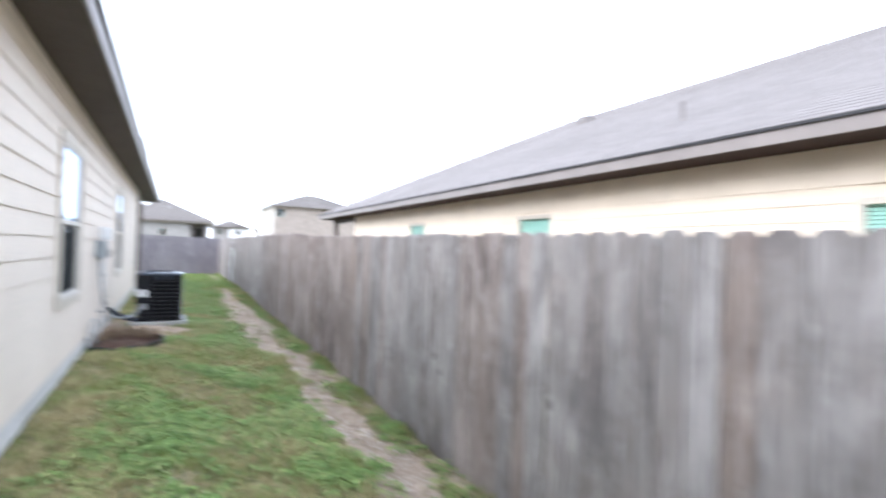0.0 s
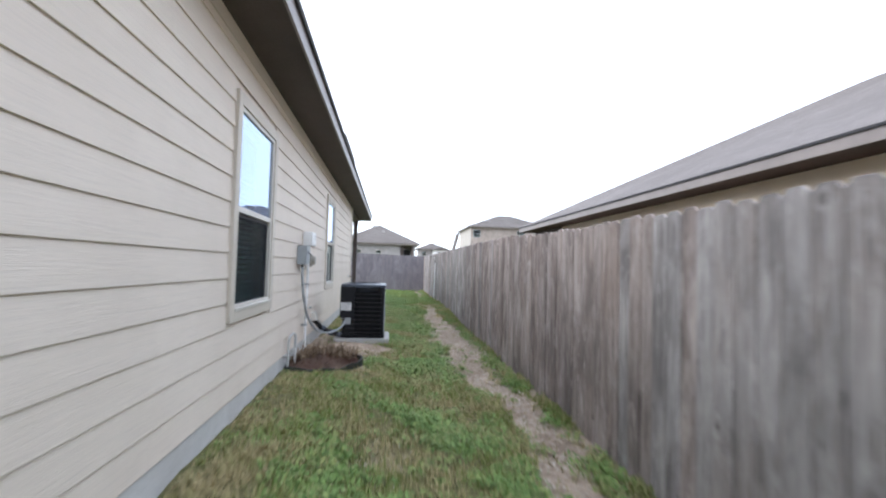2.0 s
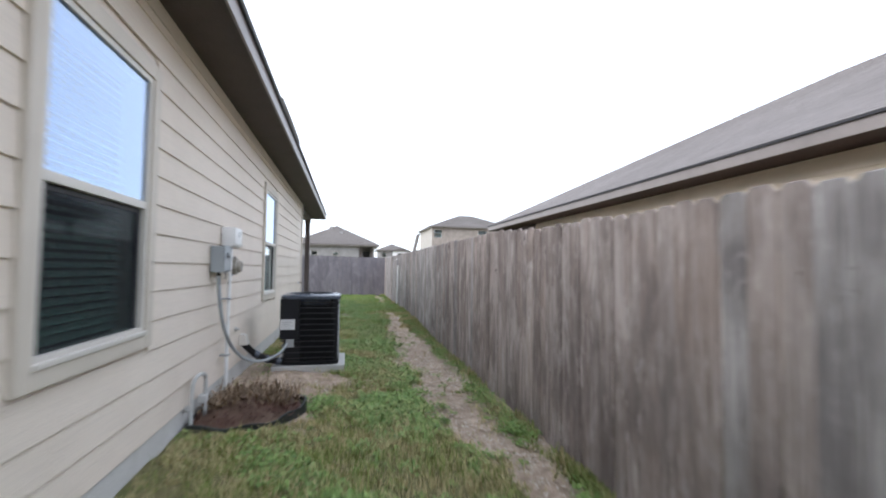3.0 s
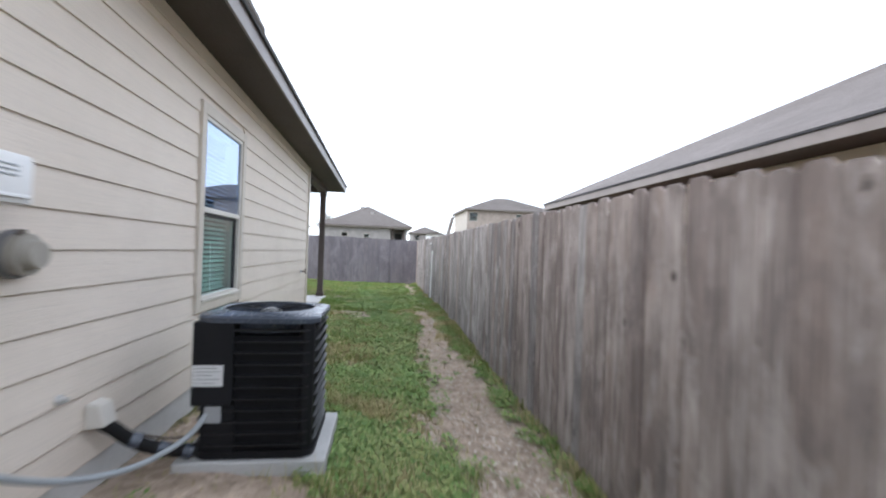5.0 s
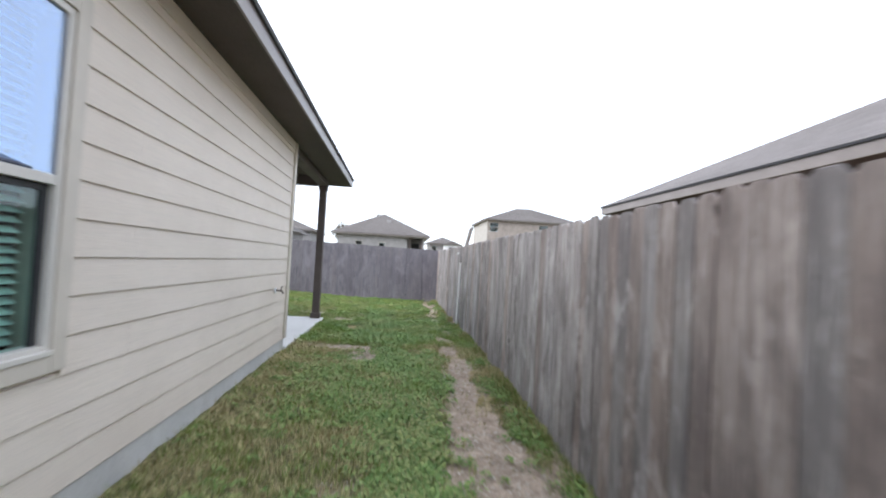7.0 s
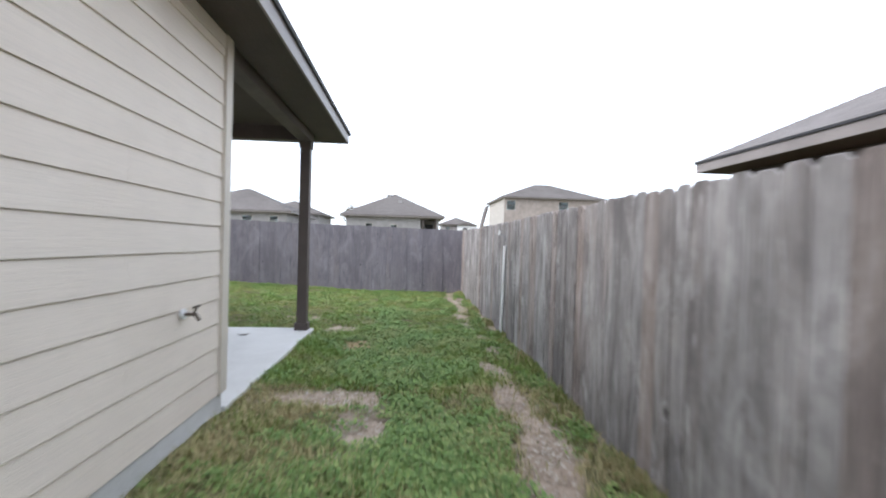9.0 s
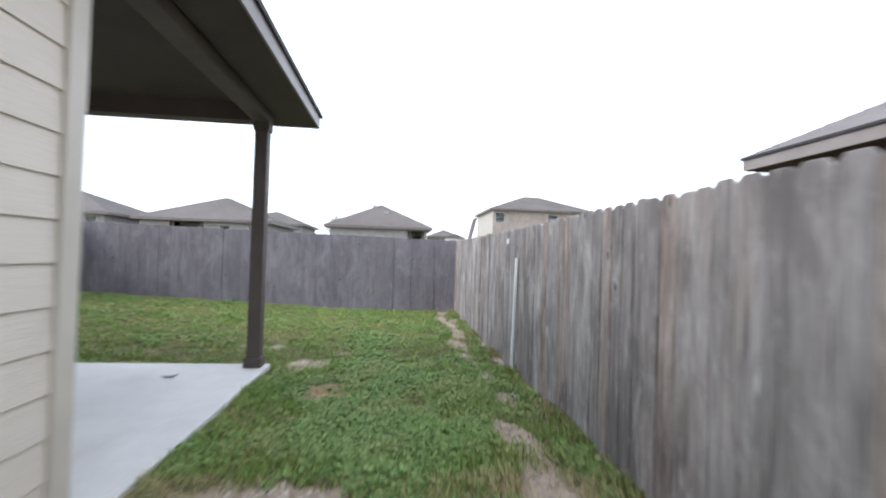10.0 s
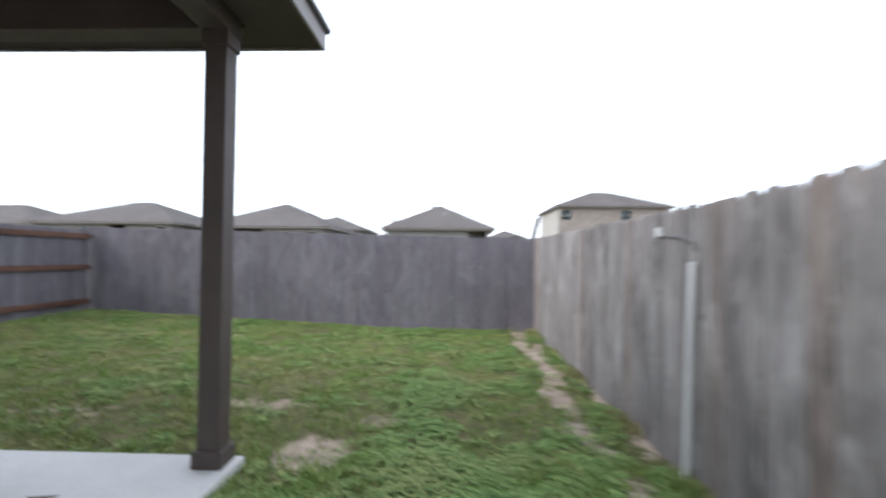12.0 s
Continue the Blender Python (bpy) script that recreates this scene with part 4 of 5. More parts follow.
# ---------------------------------------------------------------- neighbour's house
NX, NEND = 6.06, 19.50
NWX = NX + 0.58
NWEND = 16.6
nh = thing("neighbour_house", 13.4, 5, 0, "single-storey cream-sided house with a taupe shingle roof", "house")
N_SOF = 2.657
NWIN = [(1.45, 2.34, 0.9, 2.12), (6.46, 7.42, 0.9, 2.20), (11.15, 12.1, 0.9, 2.24)]
bm = bmesh.new()
ys = [-9.0] + [v for w in NWIN for v in w[:2]] + [NWEND]
for a, b in zip(ys[::2], ys[1::2]):
    box(bm, NWX, NWX + 0.15, a, b, -0.3, N_SOF + 0.02)
for a, b, c, d in NWIN:
    box(bm, NWX, NWX + 0.15, a, b, -0.3, c)
    box(bm, NWX, NWX + 0.15, a, b, d, N_SOF + 0.02)
box(bm, NWX + 0.151, 21.8, NWEND - 0.15, NWEND, -0.3, N_SOF + 0.02)
box(bm, NWX + 0.151, 21.8, -9.0, -8.85, -0.3, N_SOF + 0.02)
box(bm, 21.65, 21.8, -8.84, NWEND - 0.16, -0.3, N_SOF + 0.02)
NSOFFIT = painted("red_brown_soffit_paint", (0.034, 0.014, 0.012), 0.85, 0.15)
NFASCIA = painted("beige_grey_fascia_paint", (0.24, 0.21, 0.195), 0.45, 0.08)
NCREAM = painted("pale_cream_siding", (0.78, 0.665, 0.53), 0.6, 0.05)
nwall = part("wall", bm, NCREAM, nh, "cream lap siding")
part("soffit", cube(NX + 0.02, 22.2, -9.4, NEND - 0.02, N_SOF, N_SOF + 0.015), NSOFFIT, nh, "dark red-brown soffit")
bm = cube(NX, NX + 0.02, -9.4, NEND, N_SOF - 0.003, N_SOF + 0.17, 0.003)
box(bm, NX + 0.021, 22.2, NEND - 0.02, NEND, N_SOF - 0.003, N_SOF + 0.17, 0.003)
part("fascia", bm, NFASCIA, nh, "beige-grey painted fascia")
bm = hip_roof(bmesh.new(), NX - 0.03, 22.4, -9.6, NEND + 0.03, N_SOF + 0.171, 0.487, 0.008, 0.145, 0.732)
nroof = part("roof", bm, SHINGLE, nh, "taupe asphalt shingles")
bm = cube(NX - 0.026, NX - 0.001, -9.4, NEND + 0.026, N_SOF + 0.142, N_SOF + 0.170, 0.002)
box(bm, NX, 22.2, NEND + 0.001, NEND + 0.026, N_SOF + 0.142, N_SOF + 0.170, 0.002)
part("drip_edge", bm, SCREEN, nh, "dark metal drip edge")
part("beam", cube(NWX - 0.02, NWX + 0.14, NWEND + 0.003, NEND - 0.3, N_SOF - 0.16, N_SOF - 0.002), BEAM, nh)
part("porch_post", cube(NWX - 0.01, NWX + 0.13, NEND - 0.55, NEND - 0.41, -0.3, N_SOF - 0.161, 0.006), BEAM, nh)
for a, b, c, d in NWIN:
    wn_ = part("window", cube(NWX - 0.012, NWX + 0.05, a, a + 0.07, c, d, 0.004), TRIM, nh)
    for bb in ((b - 0.07, b, c, d), (a + 0.07, b - 0.07, c, c + 0.07), (a + 0.07, b - 0.07, d - 0.07, d)):
        part("window_frame", cube(NWX - 0.012, NWX + 0.05, *bb, 0.004), TRIM, wn_)
    gp = part("pane", cube(NWX + 0.02, NWX + 0.024, a + 0.07, b - 0.07, c + 0.07, d - 0.07), GLASS, wn_)
    gp.visible_shadow = False
    bm = bmesh.new()
    zz = c + 0.08
    while zz < d - 0.08:
        box(bm, NWX + 0.05, NWX + 0.075, a + 0.08, b - 0.08, zz, zz + 0.034)
        zz += 0.042
    part("blind", bm, BLIND, wn_, "pale green slatted blind")
for (vx, vy, h) in ((7.72, 4.79, 0.32),):
    vz = N_SOF + 0.17 + 0.487 * (vx - NX)
    part("vent_pipe", rod(bmesh.new(), (vx, vy, vz - 0.1), (vx, vy, vz + h), 0.035, seg=14), SHINGLE, nh, "grey vent pipe through the roof", smooth=True)
    part("pipe_flashing", rod(bmesh.new(), (vx, vy, vz - 0.08), (vx, vy, vz + 0.06), 0.11, 0.045, seg=14), SHINGLE, nh, smooth=True)
VX, VY, VZ = 12.13, 10.69, 5.95
bm = cube(VX - 0.22, VX + 0.22, VY - 0.22, VY + 0.22, VZ - 0.3, VZ, 0.03)
part("roof_vent", bm, SHINGLE, nh, "low dark box vent near the ridge")


# ---------------------------------------------------------------- far houses
def far_house(x0, x1, y0, y1, eave, peak_slope, wall, label, windows=(), porch=None, over=0.5):
    h = thing("far_house", (x0 + x1) / 2, (y0 + y1) / 2, 0, label, "house", "houses beyond the fence")
    bm = bmesh.new()
    t = 0.2
    holes = sorted(list(windows) + ([porch] if porch else []))
    xs = [x0] + [v for w in holes for v in w[:2]] + [x1]
    for a, b in zip(xs[::2], xs[1::2]):
        box(bm, a, b, y0, y0 + t, -0.2, eave)
    for a, b, c, d in holes:
        box(bm, a, b, y0, y0 + t, -0.2, c)
        box(bm, a, b, y0, y0 + t, d, eave)
    box(bm, x0, x0 + t, y0 + t, y1, -0.2, eave)
    box(bm, x1 - t, x1, y0 + t, y1, -0.2, eave)
    box(bm, x0 + t, x1 - t, y1 - t, y1, -0.2, eave)
    bmesh.ops.remove_doubles(bm, verts=bm.verts[:], dist=1e-4)
    part("wall", bm, wall, h)
    part("eave", cube(x0 - over, x1 + over, y0 - over, y1 + over, eave, eave + 0.16, 0.01), FASCIA, h, "dark taupe eave")
    part("roof", hip_roof(bmesh.new(), x0 - over - 0.05, x1 + over + 0.05, y0 - over - 0.05, y1 + over + 0.05, eave + 0.162, peak_slope, 0.02, 0.3), SHINGLE_FAR, h, "brown shingle hip roof")
    for a, b, c, d in windows:
        w = part("window", cube(a, b, y0 + 0.02, y0 + 0.05, c, c + 0.06), CREAM_FAR, h)
        for bb in ((a, a + 0.06, c + 0.06, d), (b - 0.06, b, c + 0.06, d), (a + 0.06, b - 0.06, d - 0.06, d), (a + 0.06, b - 0.06, (c + d) / 2 - 0.02, (c + d) / 2 + 0.02)):
            part("window_frame", cube(bb[0], bb[1], y0 + 0.02, y0 + 0.05, bb[2], bb[3]), CREAM_FAR, w)
        part("pane", cube(a + 0.06, b - 0.06, y0 + 0.06, y0 + 0.07, c + 0.06, d - 0.06), GLASS, w)
    if porch:
        a, b, c, d = porch
        part("porch_back", cube(a + 0.01, b - 0.01, y0 + 1.6, y0 + 1.7, c, d), wall, h)
        for px in (a + 0.15, b - 0.2):
            part("porch_post", cube(px, px + 0.16, y0 + 0.02, y0 + 0.18, c, d), BEAM, h)
    return h


fa = far_house(-4.3, 3.9, 52.7, 61.2, 3.60, 0.50, STUCCO_FAR, "grey-walled far house with a pyramid hip roof", [(-2.66, -1.98, 2.2, 3.05), (-0.45, 0.2, 2.2, 2.98)], (2.25, 3.72, 1.0, 3.5))
part("porch_window", cube(2.75, 3.45, 54.22, 54.29, 1.9, 3.1, 0.01), DARK, fa, "dark window behind the porch")
for vx, vy in ((-0.75, 56.2), (0.35, 54.9)):
    vz = 3.76 + 0.50 * (vy - 52.15)
    part("roof_vent", cube(vx - 0.2, vx + 0.2, vy - 0.2, vy + 0.2, vz - 0.1, vz + 0.17, 0.03), STUCCO_FAR, fa, "pale low roof vent")
far_house(-19.2, -9.3, 52.0, 61.5, 3.62, 0.44, STUCCO_FAR, "grey-walled far house with a wide hip roof", [(-13.1, -12.2, 2.4, 3.4), (-10.8, -10.0, 2.4, 3.4)], (-16.9, -14.3, 1.0, 3.55))
far_house(-16.5, -9.2, 65.0, 73.0, 4.25, 0.40, STUCCO_FAR, "far house with a low brown hip roof", [(-11.0, -10.2, 3.0, 4.0)])
far_house(-32.6, -21.2, 51.0, 61.0, 3.80, 0.39, STUCCO_FAR, "pale far house with a long brown hip roof", [(-29.0, -28.0, 2.7, 3.7), (-22.6, -21.8, 2.7, 3.7)], (-26.4, -24.9, 1.0, 3.75))
far_house(-54.0, -40.0, 58.0, 69.0, 4.1, 0.40, STUCCO_FAR, "pale distant house with a brown hip roof", [(-46.0, -45.0, 2.6, 3.6)])
fs = far_house(7.0, 12.4, 92.0, 98.0, 4.7, 0.42, STUCCO_FAR, "small pale distant house with a hip roof", [(7.6, 8.5, 3.4, 4.4)])
bm = cube(9.6, 10.5, 90.2, 91.3, -0.2, 4.6)
box(bm, 11.3, 12.9, 90.2, 91.3, -0.2, 4.6)
box(bm, 10.5, 11.3, 90.2, 91.3, -0.2, 3.4)
box(bm, 10.5, 11.3, 90.2, 91.3, 4.2, 4.6)
part("gable_wall", bm, WHITE, fs, "white projecting end wall")
part("gable_window", cube(10.5, 11.3, 90.5, 90.6, 3.4, 4.2), DARK, fs, "small dark window")
bm = bmesh.new()
for y in (89.9, 91.4):
    for p in ((9.3, y, 4.61), (13.2, y, 4.61), (11.25, y, 5.35)):
        bm.verts.new(p)
bm.verts.ensure_lookup_table()
for q in ((0, 1, 2), (5, 4, 3), (0, 3, 4, 1), (1, 4, 5, 2), (2, 5, 3, 0)):
    bm.faces.new([bm.verts[i] for i in q])
part("gable_roof", bm, SHINGLE_FAR, fs, "low brown gable roof")
h3 = far_house(13.05, 25.6, 68.0, 78.6, 7.32, 0.40, BRICK_FAR, "two-storey tan far house with a brown hip roof", [(13.3, 14.5, 5.8, 7.05), (20.0, 21.3, 5.85, 7.05)])
part("side_wall", cube(12.98, 13.046, 68.002, 78.6, -0.2, 7.318), CREAM_FAR, h3, "pale cream side wall")
part("wing_wall", cube(12.3, 12.9, 79.2, 81.0, -0.2, 4.2), CREAM_FAR, h3, "pale cream wall of a low wing")
bm = bmesh.new()
for y in (78.9, 81.4):
    for p in ((12.0, y, 4.1), (12.75, y, 7.2), (13.0, y, 7.2), (12.25, y, 4.1)):
        bm.verts.new(p)
bm.verts.ensure_lookup_table()
for q in ((0, 1, 2, 3), (7, 6, 5, 4), (0, 4, 5, 1), (1, 5, 6, 2), (2, 6, 7, 3), (3, 7, 4, 0)):
    bm.faces.new([bm.verts[i] for i in q])
part("wing_roof", bm, SHINGLE_FAR, h3, "steep brown roof of the low wing")

# a thin tree behind the houses
tree = thing("tree", -6.3, 74, 0, "small thin-leaved tree behind the far houses", "tree")
bm = bmesh.new()
rod(bm, (-6.3, 74, -0.2), (-6.2, 74, 3.4), 0.16, 0.10)
for k in range(9):
    a = k * 0.7
    rod(bm, (-6.2, 74, 2.4 + 0.12 * k), (-6.2 + 1.5 * math.cos(a), 74 + 1.2 * math.sin(a), 4.2 + 0.13 * k), 0.055, 0.02, 7)
part("trunk", bm, BARK, tree, smooth=True)


def in_crown(n):
    g = rng.normal(0, 1, (n, 3))
    g /= np.maximum(np.linalg.norm(g, axis=1, keepdims=True), 1e-6)
    r = rng.uniform(0.25, 1, (n, 1)) ** 0.5 * (1 + 0.25 * np.sin(g[:, :1] * 5) * np.cos(g[:, 2:] * 4))
    p = g * r * np.array([1.7, 1.5, 1.5]) + np.array([-6.2, 74, 4.7])
    return p[:, 0], p[:, 1], p[:, 2]


hang(new("crown", chips("crown", 2600, in_crown, 0.15, 0.4, (-1.2, 1.2), FAR_LEAF)), tree)

# ---------------------------------------------------------------- litter on the slab and the fence's fittings
lf = thing("dead_leaf", -0.8, 18.5, 0.09, "curled brown dead leaf on the porch slab", "leaf")
bm = bmesh.new()
vs = [bm.verts.new((-0.8 + dx, 18.5 + dy, 0.092 + dz)) for dx, dy, dz in ((-0.08, 0, 0.012), (-0.03, 0.03, 0.0), (0.05, 0.022, 0.012), (0.09, 0.0, 0.03), (0.04, -0.025, 0.004), (-0.03, -0.022, 0.01))]
bm.faces.new(vs)
bmesh.ops.triangulate(bm, faces=bm.faces[:])
bmesh.ops.solidify(bm, geom=bm.faces[:], thickness=0.004)
part("blade", bm, BARK, lf)

pp = thing("white_pole", 2.79, 19.0, 0.04, "thin white plastic pole standing against the fence", "pole")
part("pole", rod(bmesh.new(), (FENCE_X - 0.05, 18.97, 0.0), (FENCE_X - 0.03, 18.93, 1.37), 0.019, seg=12), WHITE, pp, smooth=True)
hk = thing("wire_hook", 2.81, 19.1, 1.5, "thin dark wire hook with a white tag on the fence", "hook")
part("wire", tube(bmesh.new(), [(2.785, 18.94, 1.44), (2.77, 18.94, 1.50), (2.77, 19.1, 1.53), (2.78, 19.32, 1.545)], 0.006, 6, 5), INK, hk)
part("tag", cube(2.768, 2.785, 19.36, 19.42, 1.545, 1.61, 0.003), WHITE, hk)

# ---------------------------------------------------------------- grass and clover


def on_lawn(n, keep_fn, y_range=None):
    """Random spots on the lawn, kept by a chance that depends on the place."""
    xs, ys = [], []
    got = 0
    while got < n:
        m = n * 2
        pick = rng.random(m)
        x = np.where(pick < 0.62, rng.uniform(-0.03, FENCE_X - 0.02, m), rng.uniform(SIDE_X + 0.05, FENCE_X - 0.02, m))
        y = np.where(pick < 0.62, rng.uniform(1.2, 19.2, m), rng.uniform(15.9, BACK_Y - 0.05, m))
        ok = ~((x < 0.015) & (y < 19.10)) & ~((x > 0.28) & (x < 1.14) & (y > 9.62) & (y < 10.43))
        ok &= ~(((x - BCX) / (BRX + 0.03)) ** 2 + ((y - BCY) / (BRY + 0.03)) ** 2 < 1)
        ok &= rng.random(m) < keep_fn(x, y)
        if y_range:
            ok &= (y >= y_range[0]) & (y < y_range[1])
        xs.append(x[ok])
        ys.append(y[ok])
        got += int(ok.sum())
    return np.concatenate(xs)[:n], np.concatenate(ys)[:n]


def tufts(x, y):
    return np.clip(0.5 * patchy(x, y, 15.0, 0.3) + 0.5 * patchy(x + 0.4 * y, y - 0.3 * x, 23.0, 1.4) + 0.2, 0, 1) ** 1.5


def grass_keep(x, y):
    edge = np.clip((x - (FENCE_X - 0.45)) / 0.3, 0, 1) * (1 - patchy(x, y, 5.7, 1.9))
    return np.clip(1.0 - 1.3 * soil_amount(x, y), 0.012, 1) * (0.25 + 0.75 * patchy(x, y, 4.1, 0.4)) * (0.12 + 0.88 * tufts(x, y)) * (1 - 0.8 * edge)


def clover_keep(x, y):
    edge = np.exp(-((x - (FENCE_X - 0.16)) / 0.14) ** 2) * 0.28
    near = np.exp(-((x - 1.45) / 0.66) ** 2) * np.interp(y, [0, 17.5, 21], [1, 1, 0.35]) + np.interp(y, [16, 20], [0.0, 0.22])
    mid = np.clip(patchy(x, y, 2.3, 2.0) * 1.3 + 0.5 * patchy(x, y, 5.3, 0.2) - 0.62, 0.02, 1) * near * (0.15 + 0.85 * patchy(x, y, 8.3, 0.9))
    return np.clip((mid + edge * patchy(x, y, 3.7, 0.9) ** 2) * np.clip(1.1 - 1.2 * soil_amount(x, y), 0.03, 1), 0, 1)


def blades(name, n, material, y_range):
    x, y = on_lawn(n, grass_keep, y_range)
    z = ground_height(x, y) - 0.012
    a = rng.uniform(0, 2 * np.pi, n)
    far = np.clip((y - 14) / 10, 0, 1)
    h = rng.gamma(5, 0.0066, n) * (0.45 + 0.5 * patchy(x, y, 3.0, 1.1) + 0.6 * tufts(x, y)) * (1 - 0.35 * far) + 0.008
    w = rng.uniform(0.0016, 0.0034, n) * (1 + 0.8 * far)
    bend = rng.uniform(0.15, 1.1, n) * h
    ca, sa = np.cos(a), np.sin(a)
    V = np.empty((n, 5, 3))
    V[:, 0] = np.stack([x - sa * w, y + ca * w, z], -1)
    V[:, 1] = np.stack([x + sa * w, y - ca * w, z], -1)
    V[:, 2] = np.stack([x + ca * bend * 0.35 + sa * w * 0.8, y + sa * bend * 0.35 - ca * w * 0.8, z + h * 0.62], -1)
    V[:, 3] = np.stack([x + ca * bend * 0.35 - sa * w * 0.8, y + sa * bend * 0.35 + ca * w * 0.8, z + h * 0.62], -1)
    V[:, 4] = np.stack([x + ca * bend, y + sa * bend, z + h], -1)
    base = (np.arange(n) * 5)[:, None]
    F = np.concatenate([base + np.array([[0, 1, 2]]), base + np.array([[0, 2, 3]]), base + np.array([[3, 2, 4]])], 0)
    return raw_mesh(name, V.reshape(-1, 3), F, material)


def weeds(name, clumps, each, material):
    """Low broad-leaved weeds: clumps of small tilted leaves that stand out from their middle."""
    cx, cy = on_lawn(clumps, clover_keep)
    size = rng.uniform(0.025, 0.095, clumps)
    n = clumps * each
    k = np.repeat(np.arange(clumps), each)
    a = rng.uniform(0, 2 * np.pi, n)
    d = np.sqrt(rng.random(n)) * size[k]
    x, y = cx[k] + d * np.cos(a), cy[k] + d * np.sin(a)
    z = ground_height(x, y) + 0.006 + rng.random(n) * 0.8 * size[k] * (1.15 - d / np.maximum(size[k], 1e-4))
    r = rng.uniform(0.007, 0.019, n)
    a = a + rng.uniform(-0.9, 0.9, n)
    ca, sa = np.cos(a), np.sin(a)
    tilt = rng.uniform(-0.5, 0.75, n)
    V = np.empty((n, 4, 3))
    for q, (u, v, lift) in enumerate(((-1.0, 0.0, 0.0), (0.2, 0.72, 0.2), (1.1, 0.0, 0.0), (0.2, -0.72, 0.2))):
        V[:, q] = np.stack([x + r * (u * ca - v * sa), y + r * (u * sa + v * ca), z + r * (u * tilt + lift)], -1)
    b = (np.arange(n) * 4)[:, None]
    F = np.concatenate([b + np.array([[0, 2, 1]]), b + np.array([[0, 3, 2]])], 0)
    return raw_mesh(name, V.reshape(-1, 3), F, material)


tagged(new("lawn_grass", blades("lawn_grass", 225000, GRASS, (0, 16.5))), "short patchy green and tan lawn grass", "grass", "", "stuff")
tagged(new("yard_grass", blades("yard_grass", 205000, GRASS_BACK, (16.5, 25))), "short bright green mown yard grass", "grass", "", "stuff")
tagged(new("clover", weeds("clover", 21000, 25, CLOVER)), "patches of low broad-leaved green weeds", "weeds", "", "stuff")


def on_verge(n):
    """Spots in ragged tufts along the foot of the side fence."""
    xs, ys = [], []
    got = 0
    while got < n:
        x, y = FENCE_X - 0.015 - np.abs(rng.normal(0, 0.07, n * 3)), rng.uniform(1.5, BACK_Y - 0.1, n * 3)
        tuft = np.clip(patchy(x * 0 + 1.3, y, 3.1, 0.6) * 1.5 - 0.45, 0, 1) * (0.3 + 0.7 * patchy(x * 0 + 4.0, y, 11.0, 1.1)) * np.interp(y, [8, 9, 12, 13.5], [1, 0.2, 0.2, 1])
        ok = rng.random(n * 3) < tuft
        xs.append(x[ok])
        ys.append(y[ok])
        got += int(ok.sum())
    x, y = np.concatenate(xs)[:n], np.concatenate(ys)[:n]
    return x, y, ground_height(x, y) - 0.01


tagged(new("verge_weeds", chips("verge_weeds", 14000, on_verge, 0.025, 0.10, (0.35, 1.5), VERGE, 0.6)), "ragged olive weeds along the fence foot", "weeds", "", "stuff")


def on_soil(n):
    xs, ys = [], []
    got = 0
    while got < n:
        x, y = rng.uniform(0.2, FENCE_X - 0.05, n * 3), rng.uniform(2, 24, n * 3)
        ok = (rng.random(n * 3) < soil_amount(x, y) ** 2) & (x > 0.5) & ~((x < 1.2) & (y > 9.2) & (y < 10.3)) & ~((x < 0.9) & (y > 7.7) & (y < 8.8))
        xs.append(x[ok])
        ys.append(y[ok])
        got += int(ok.sum())
    x, y = np.concatenate(xs)[:n], np.concatenate(ys)[:n]
    return x, y, ground_height(x, y) - 0.008


tagged(new("litter", chips("litter", 9000, on_soil, 0.009, 0.038, (-0.05, 0.5), PEBBLE, 2.3)), "pale chips and dry bits on the bare soil", "litter", "", "stuff")


def on_dry_patch(n):
    a, d = rng.uniform(0, 2 * np.pi, n), np.sqrt(rng.random(n)) * rng.uniform(0.5, 1.0, n)
    x, y = 0.76 + 0.36 * d * np.cos(a), 18.15 + 0.40 * d * np.sin(a)
    return x, y, ground_height(x, y) - 0.004


tagged(new("straw", chips("straw", 4200, on_dry_patch, 0.015, 0.05, (-0.05, 0.45), STRAW)), "patch of dead orange-tan straw in the lawn", "straw", "", "stuff")

# ---------------------------------------------------------------- pieces: fences
PICKETS = [picket_mesh("picket", 0.1388, 1.86, CEDAR, 0.033, c) for c in (-0.006, -0.002, 0.005)]
PICKETS_BROWN = [picket_mesh("picket", 0.1388, 1.86, CEDAR_BROWN, 0.033, c) for c in (-0.006, -0.002, 0.005)]
fence = thing("side_fence", FENCE_X, 10, -0.2, "weathered grey cedar privacy fence with dog-eared pickets", "fence")
rng2 = random.Random(11)
far_edge = FENCE_X
y = -5.0
while y < BACK_Y - 0.08:
    wgap = rng2.choice((0.1388, 0.1390, 0.1393, 0.1395, 0.1397, 0.140))
    if abs(y - 8.8) < 0.075:
        wgap = 0.155
    brownish = interp(y, [(1.5, 0.1), (3, 0.2), (5, 0.45), (6.4, 0.92), (10.4, 0.95), (12, 0.5), (13, 0.12), (15.5, 0.05), (17, 0.4), (18.2, 0.35), (19.5, 0.05)])
    p = new("picket", rng2.choice(PICKETS_BROWN if rng2.random() < brownish else PICKETS))
    yaw = radians(rng2.uniform(-5.0, 5.0))
    skew = 0.068 * math.sin(yaw)
    px = max(FENCE_X + rng2.uniform(-0.013, 0.013), far_edge - skew - 0.012)
    far_edge = px - skew
    p.location = (px, y, interp(y, FENCE_TOP) + rng2.uniform(-0.011, 0.011))
    p.rotation_euler = (radians(rng2.uniform(-0.2, 0.2)), 0, yaw + (math.pi if rng2.random() < 0.3 else 0))
    hang(p, fence)
    y += wgap
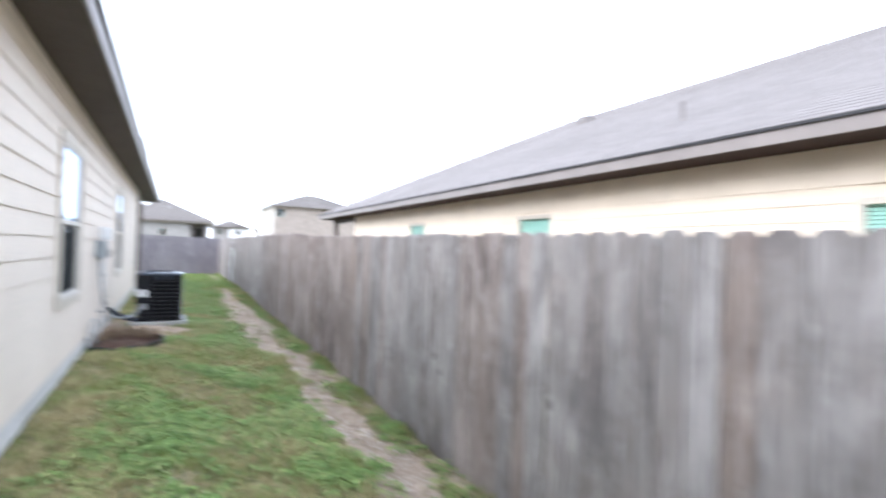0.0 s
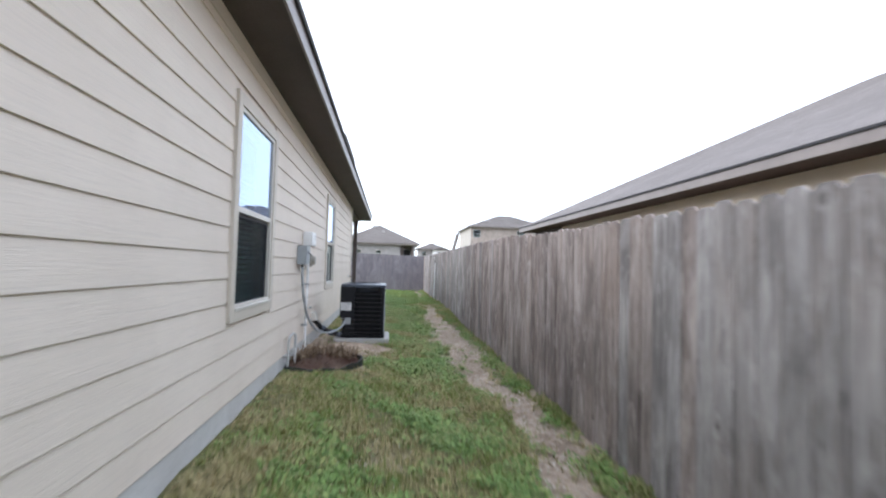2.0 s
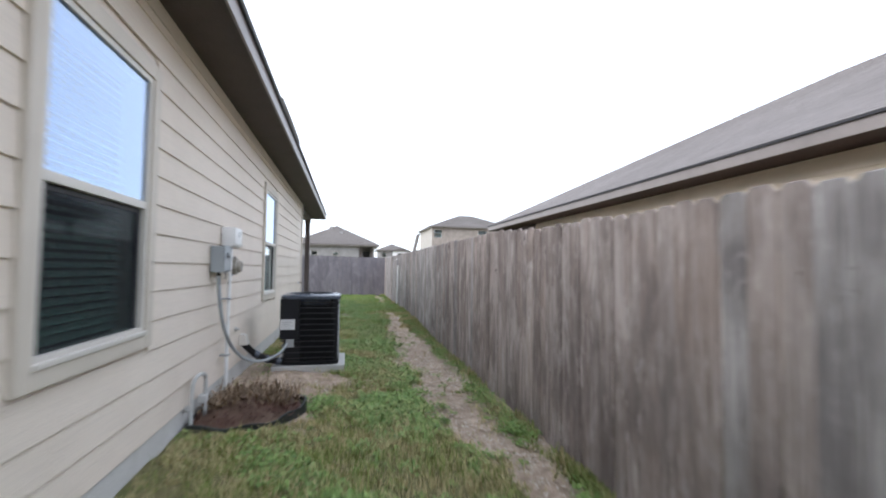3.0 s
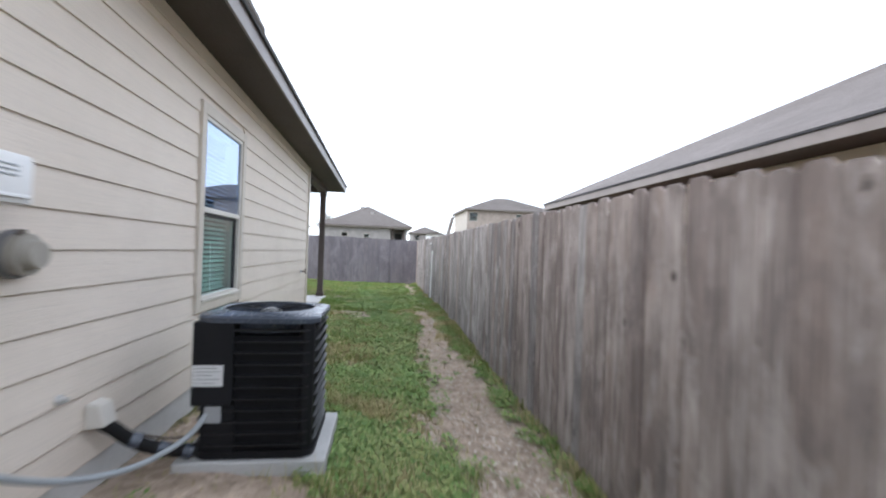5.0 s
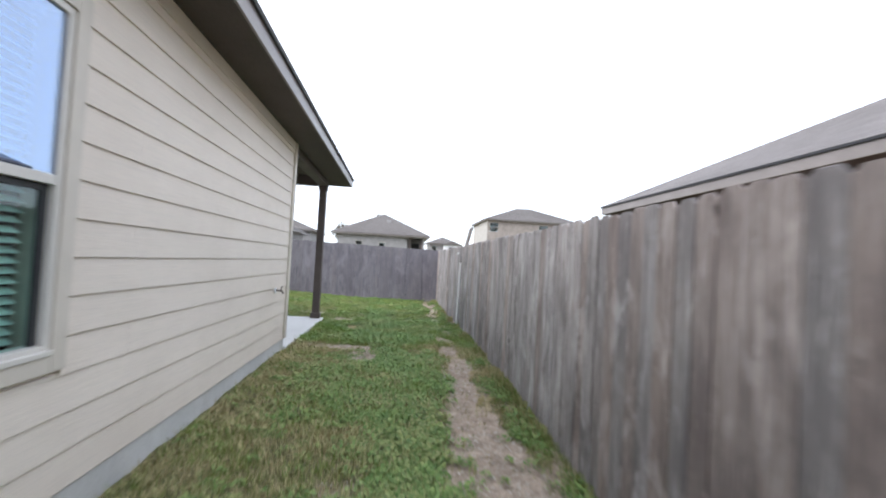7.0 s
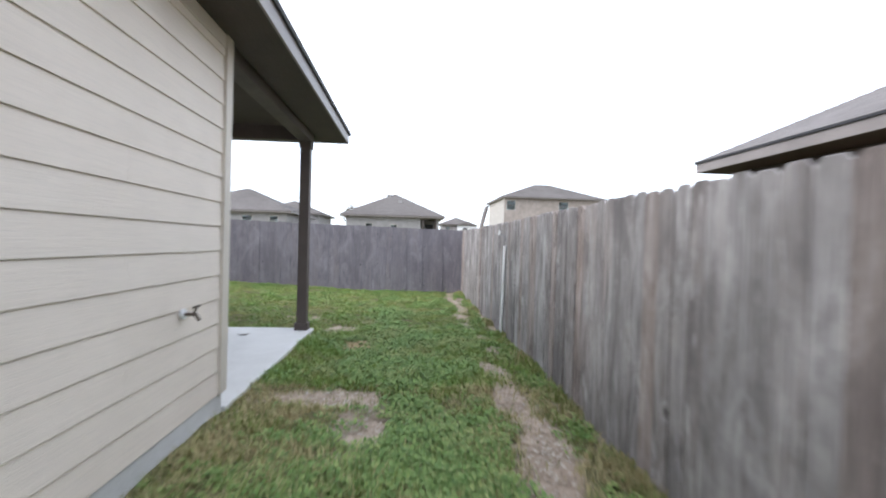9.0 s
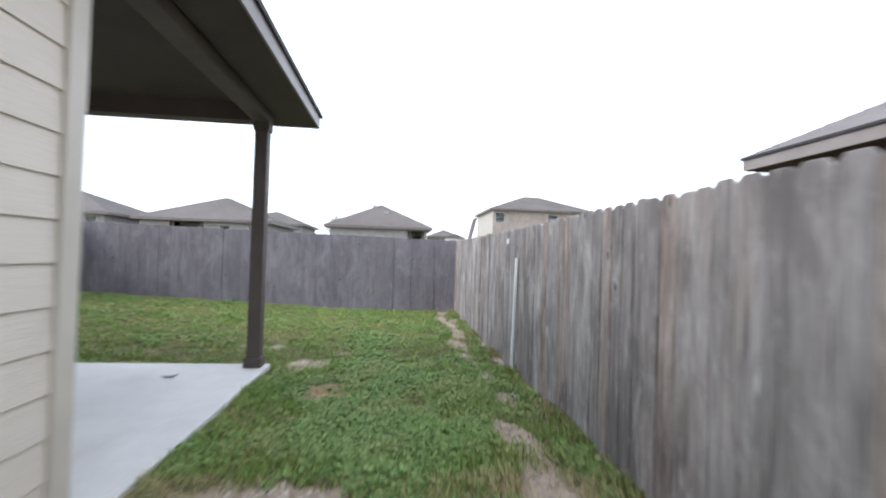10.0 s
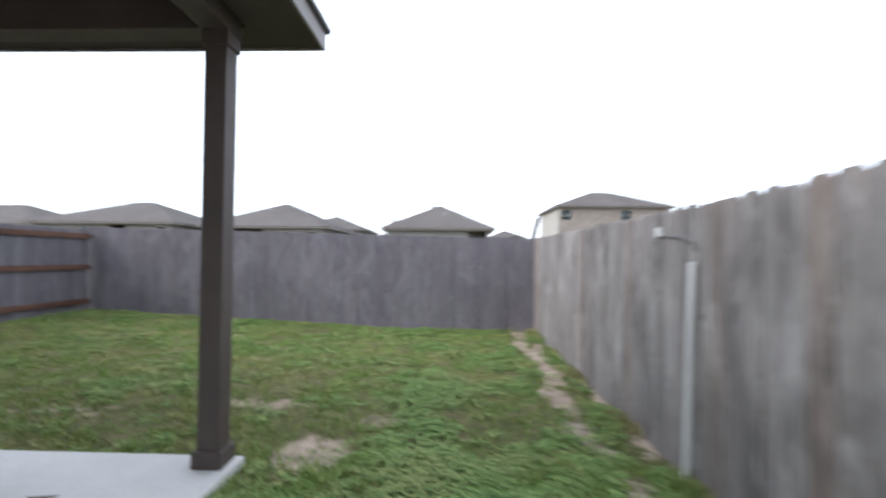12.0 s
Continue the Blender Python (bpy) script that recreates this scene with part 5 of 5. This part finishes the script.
for k in range(12):
    y0 = -5 + 2.44 * k
    part("post", cube(FENCE_X + 0.055, FENCE_X + 0.145, y0, y0 + 0.09, -0.6, interp(y0, FENCE_TOP) - 0.08, 0.004), CEDAR, fence)
    if y0 + 2.4 < BACK_Y:
        for dz in (0.22, 0.85, 1.5):
            zt = interp(y0 + 1.2, FENCE_TOP) - dz
            part("rail", cube(FENCE_X + 0.016, FENCE_X + 0.054, y0, y0 + 2.435, zt - 0.045, zt + 0.045, 0.003), CEDAR, fence)

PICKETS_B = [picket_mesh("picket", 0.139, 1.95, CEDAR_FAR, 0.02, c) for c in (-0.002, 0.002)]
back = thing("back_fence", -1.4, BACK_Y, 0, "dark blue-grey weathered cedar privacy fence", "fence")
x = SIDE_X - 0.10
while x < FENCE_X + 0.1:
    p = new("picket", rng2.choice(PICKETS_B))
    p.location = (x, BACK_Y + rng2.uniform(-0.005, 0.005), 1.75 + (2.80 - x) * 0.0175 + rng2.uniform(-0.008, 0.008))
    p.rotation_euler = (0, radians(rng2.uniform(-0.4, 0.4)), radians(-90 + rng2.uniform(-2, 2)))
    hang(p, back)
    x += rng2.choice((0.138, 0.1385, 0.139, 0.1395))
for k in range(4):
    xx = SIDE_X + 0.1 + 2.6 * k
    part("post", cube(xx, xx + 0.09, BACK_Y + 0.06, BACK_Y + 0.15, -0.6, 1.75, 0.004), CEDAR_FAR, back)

left = thing("left_fence", SIDE_X, 21, 0, "cedar fence showing its red-brown rails and posts", "fence")
y = 16.2
while y < BACK_Y - 0.05:
    p = new("picket", rng2.choice(PICKETS_B))
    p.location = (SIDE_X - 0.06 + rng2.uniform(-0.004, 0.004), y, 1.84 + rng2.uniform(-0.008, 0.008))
    p.rotation_euler = (radians(rng2.uniform(-0.4, 0.4)), 0, radians(180 + rng2.uniform(-2, 2)))
    hang(p, left)
    y += rng2.choice((0.141, 0.142, 0.1435))
for y0 in (17.6, 20.05, 22.5):
    part("post", cube(SIDE_X - 0.005, SIDE_X + 0.115, y0, y0 + 0.12, -0.3, 1.86, 0.005), RAIL_WOOD, left, "red-brown fence post")
for zc in (1.72, 1.14, 0.50):
    part("rail", cube(SIDE_X - 0.048, SIDE_X - 0.006, 16.2, BACK_Y - 0.03, zc - 0.045, zc + 0.045, 0.004), RAIL_WOOD, left, "red-brown fence rail")

# ---------------------------------------------------------------- pieces: siding
BOARD_CACHE = {}


def board_mesh(length, material):
    key = (round(length, 3), material.name)
    if key not in BOARD_CACHE:
        bm = bmesh.new()
        prof = [(0.006, 0.0), (0.0185, 0.0), (0.019, 0.004), (0.0075, EXPOSURE + 0.012), (0.0, EXPOSURE + 0.012)]
        a = [bm.verts.new((x, 0, z)) for x, z in prof]
        b = [bm.verts.new((x, length, z)) for x, z in prof]
        bm.faces.new(a)
        bm.faces.new(b[::-1])
        for j in range(5):
            bm.faces.new((a[j], b[j], b[(j + 1) % 5], a[(j + 1) % 5]))
        BOARD_CACHE[key] = mesh_of("siding_board", bm, material)
    return BOARD_CACHE[key]


def lay_course(parent, z, spans, off, x, material, flip=False):
    for a, b in spans:
        cut = [a]
        s = math.floor((a - off) / 3.66) * 3.66 + off + 3.66
        while s < b - 0.3:
            if s > a + 0.3:
                cut.append(s)
            s += 3.66
        cut.append(b)
        for u, v in zip(cut, cut[1:]):
            o = new("siding_board", board_mesh(v - u - 0.0006, material))
            o.location = (x, v - 0.0003 if flip else u + 0.0003, z)
            if flip:
                o.rotation_euler = (0, 0, math.pi)
            hang(o, parent)


k = 0
z = FIRST_COURSE
while z < SOFFIT_Z - 0.11:
    zt = z + EXPOSURE
    spans = [(WALL_START, WALL_END - 0.1)]
    for w in (W1, W2):
        if z + 0.02 < w[3] and zt - 0.02 > w[2]:
            a, b = spans.pop()
            spans += [(a, w[0]), (w[1], b)]
    lay_course(wall_east, z, spans, (k % 3) * 1.22 - 6, WALL_X, SIDING)
    z = zt
    k += 1

z = 1.0
k = 0
while z < N_SOF - 0.1:
    zt = z + EXPOSURE
    spans = [(-9.0, NWEND)]
    for w in NWIN:
        if z + 0.02 < w[3] and zt - 0.02 > w[2]:
            a, b = spans.pop()
            spans += [(a, w[0] - 0.0), (w[1] + 0.0, b)]
    lay_course(nwall, z, spans, (k % 3) * 1.22 - 6, NWX, NCREAM, flip=True)
    z = zt
    k += 1
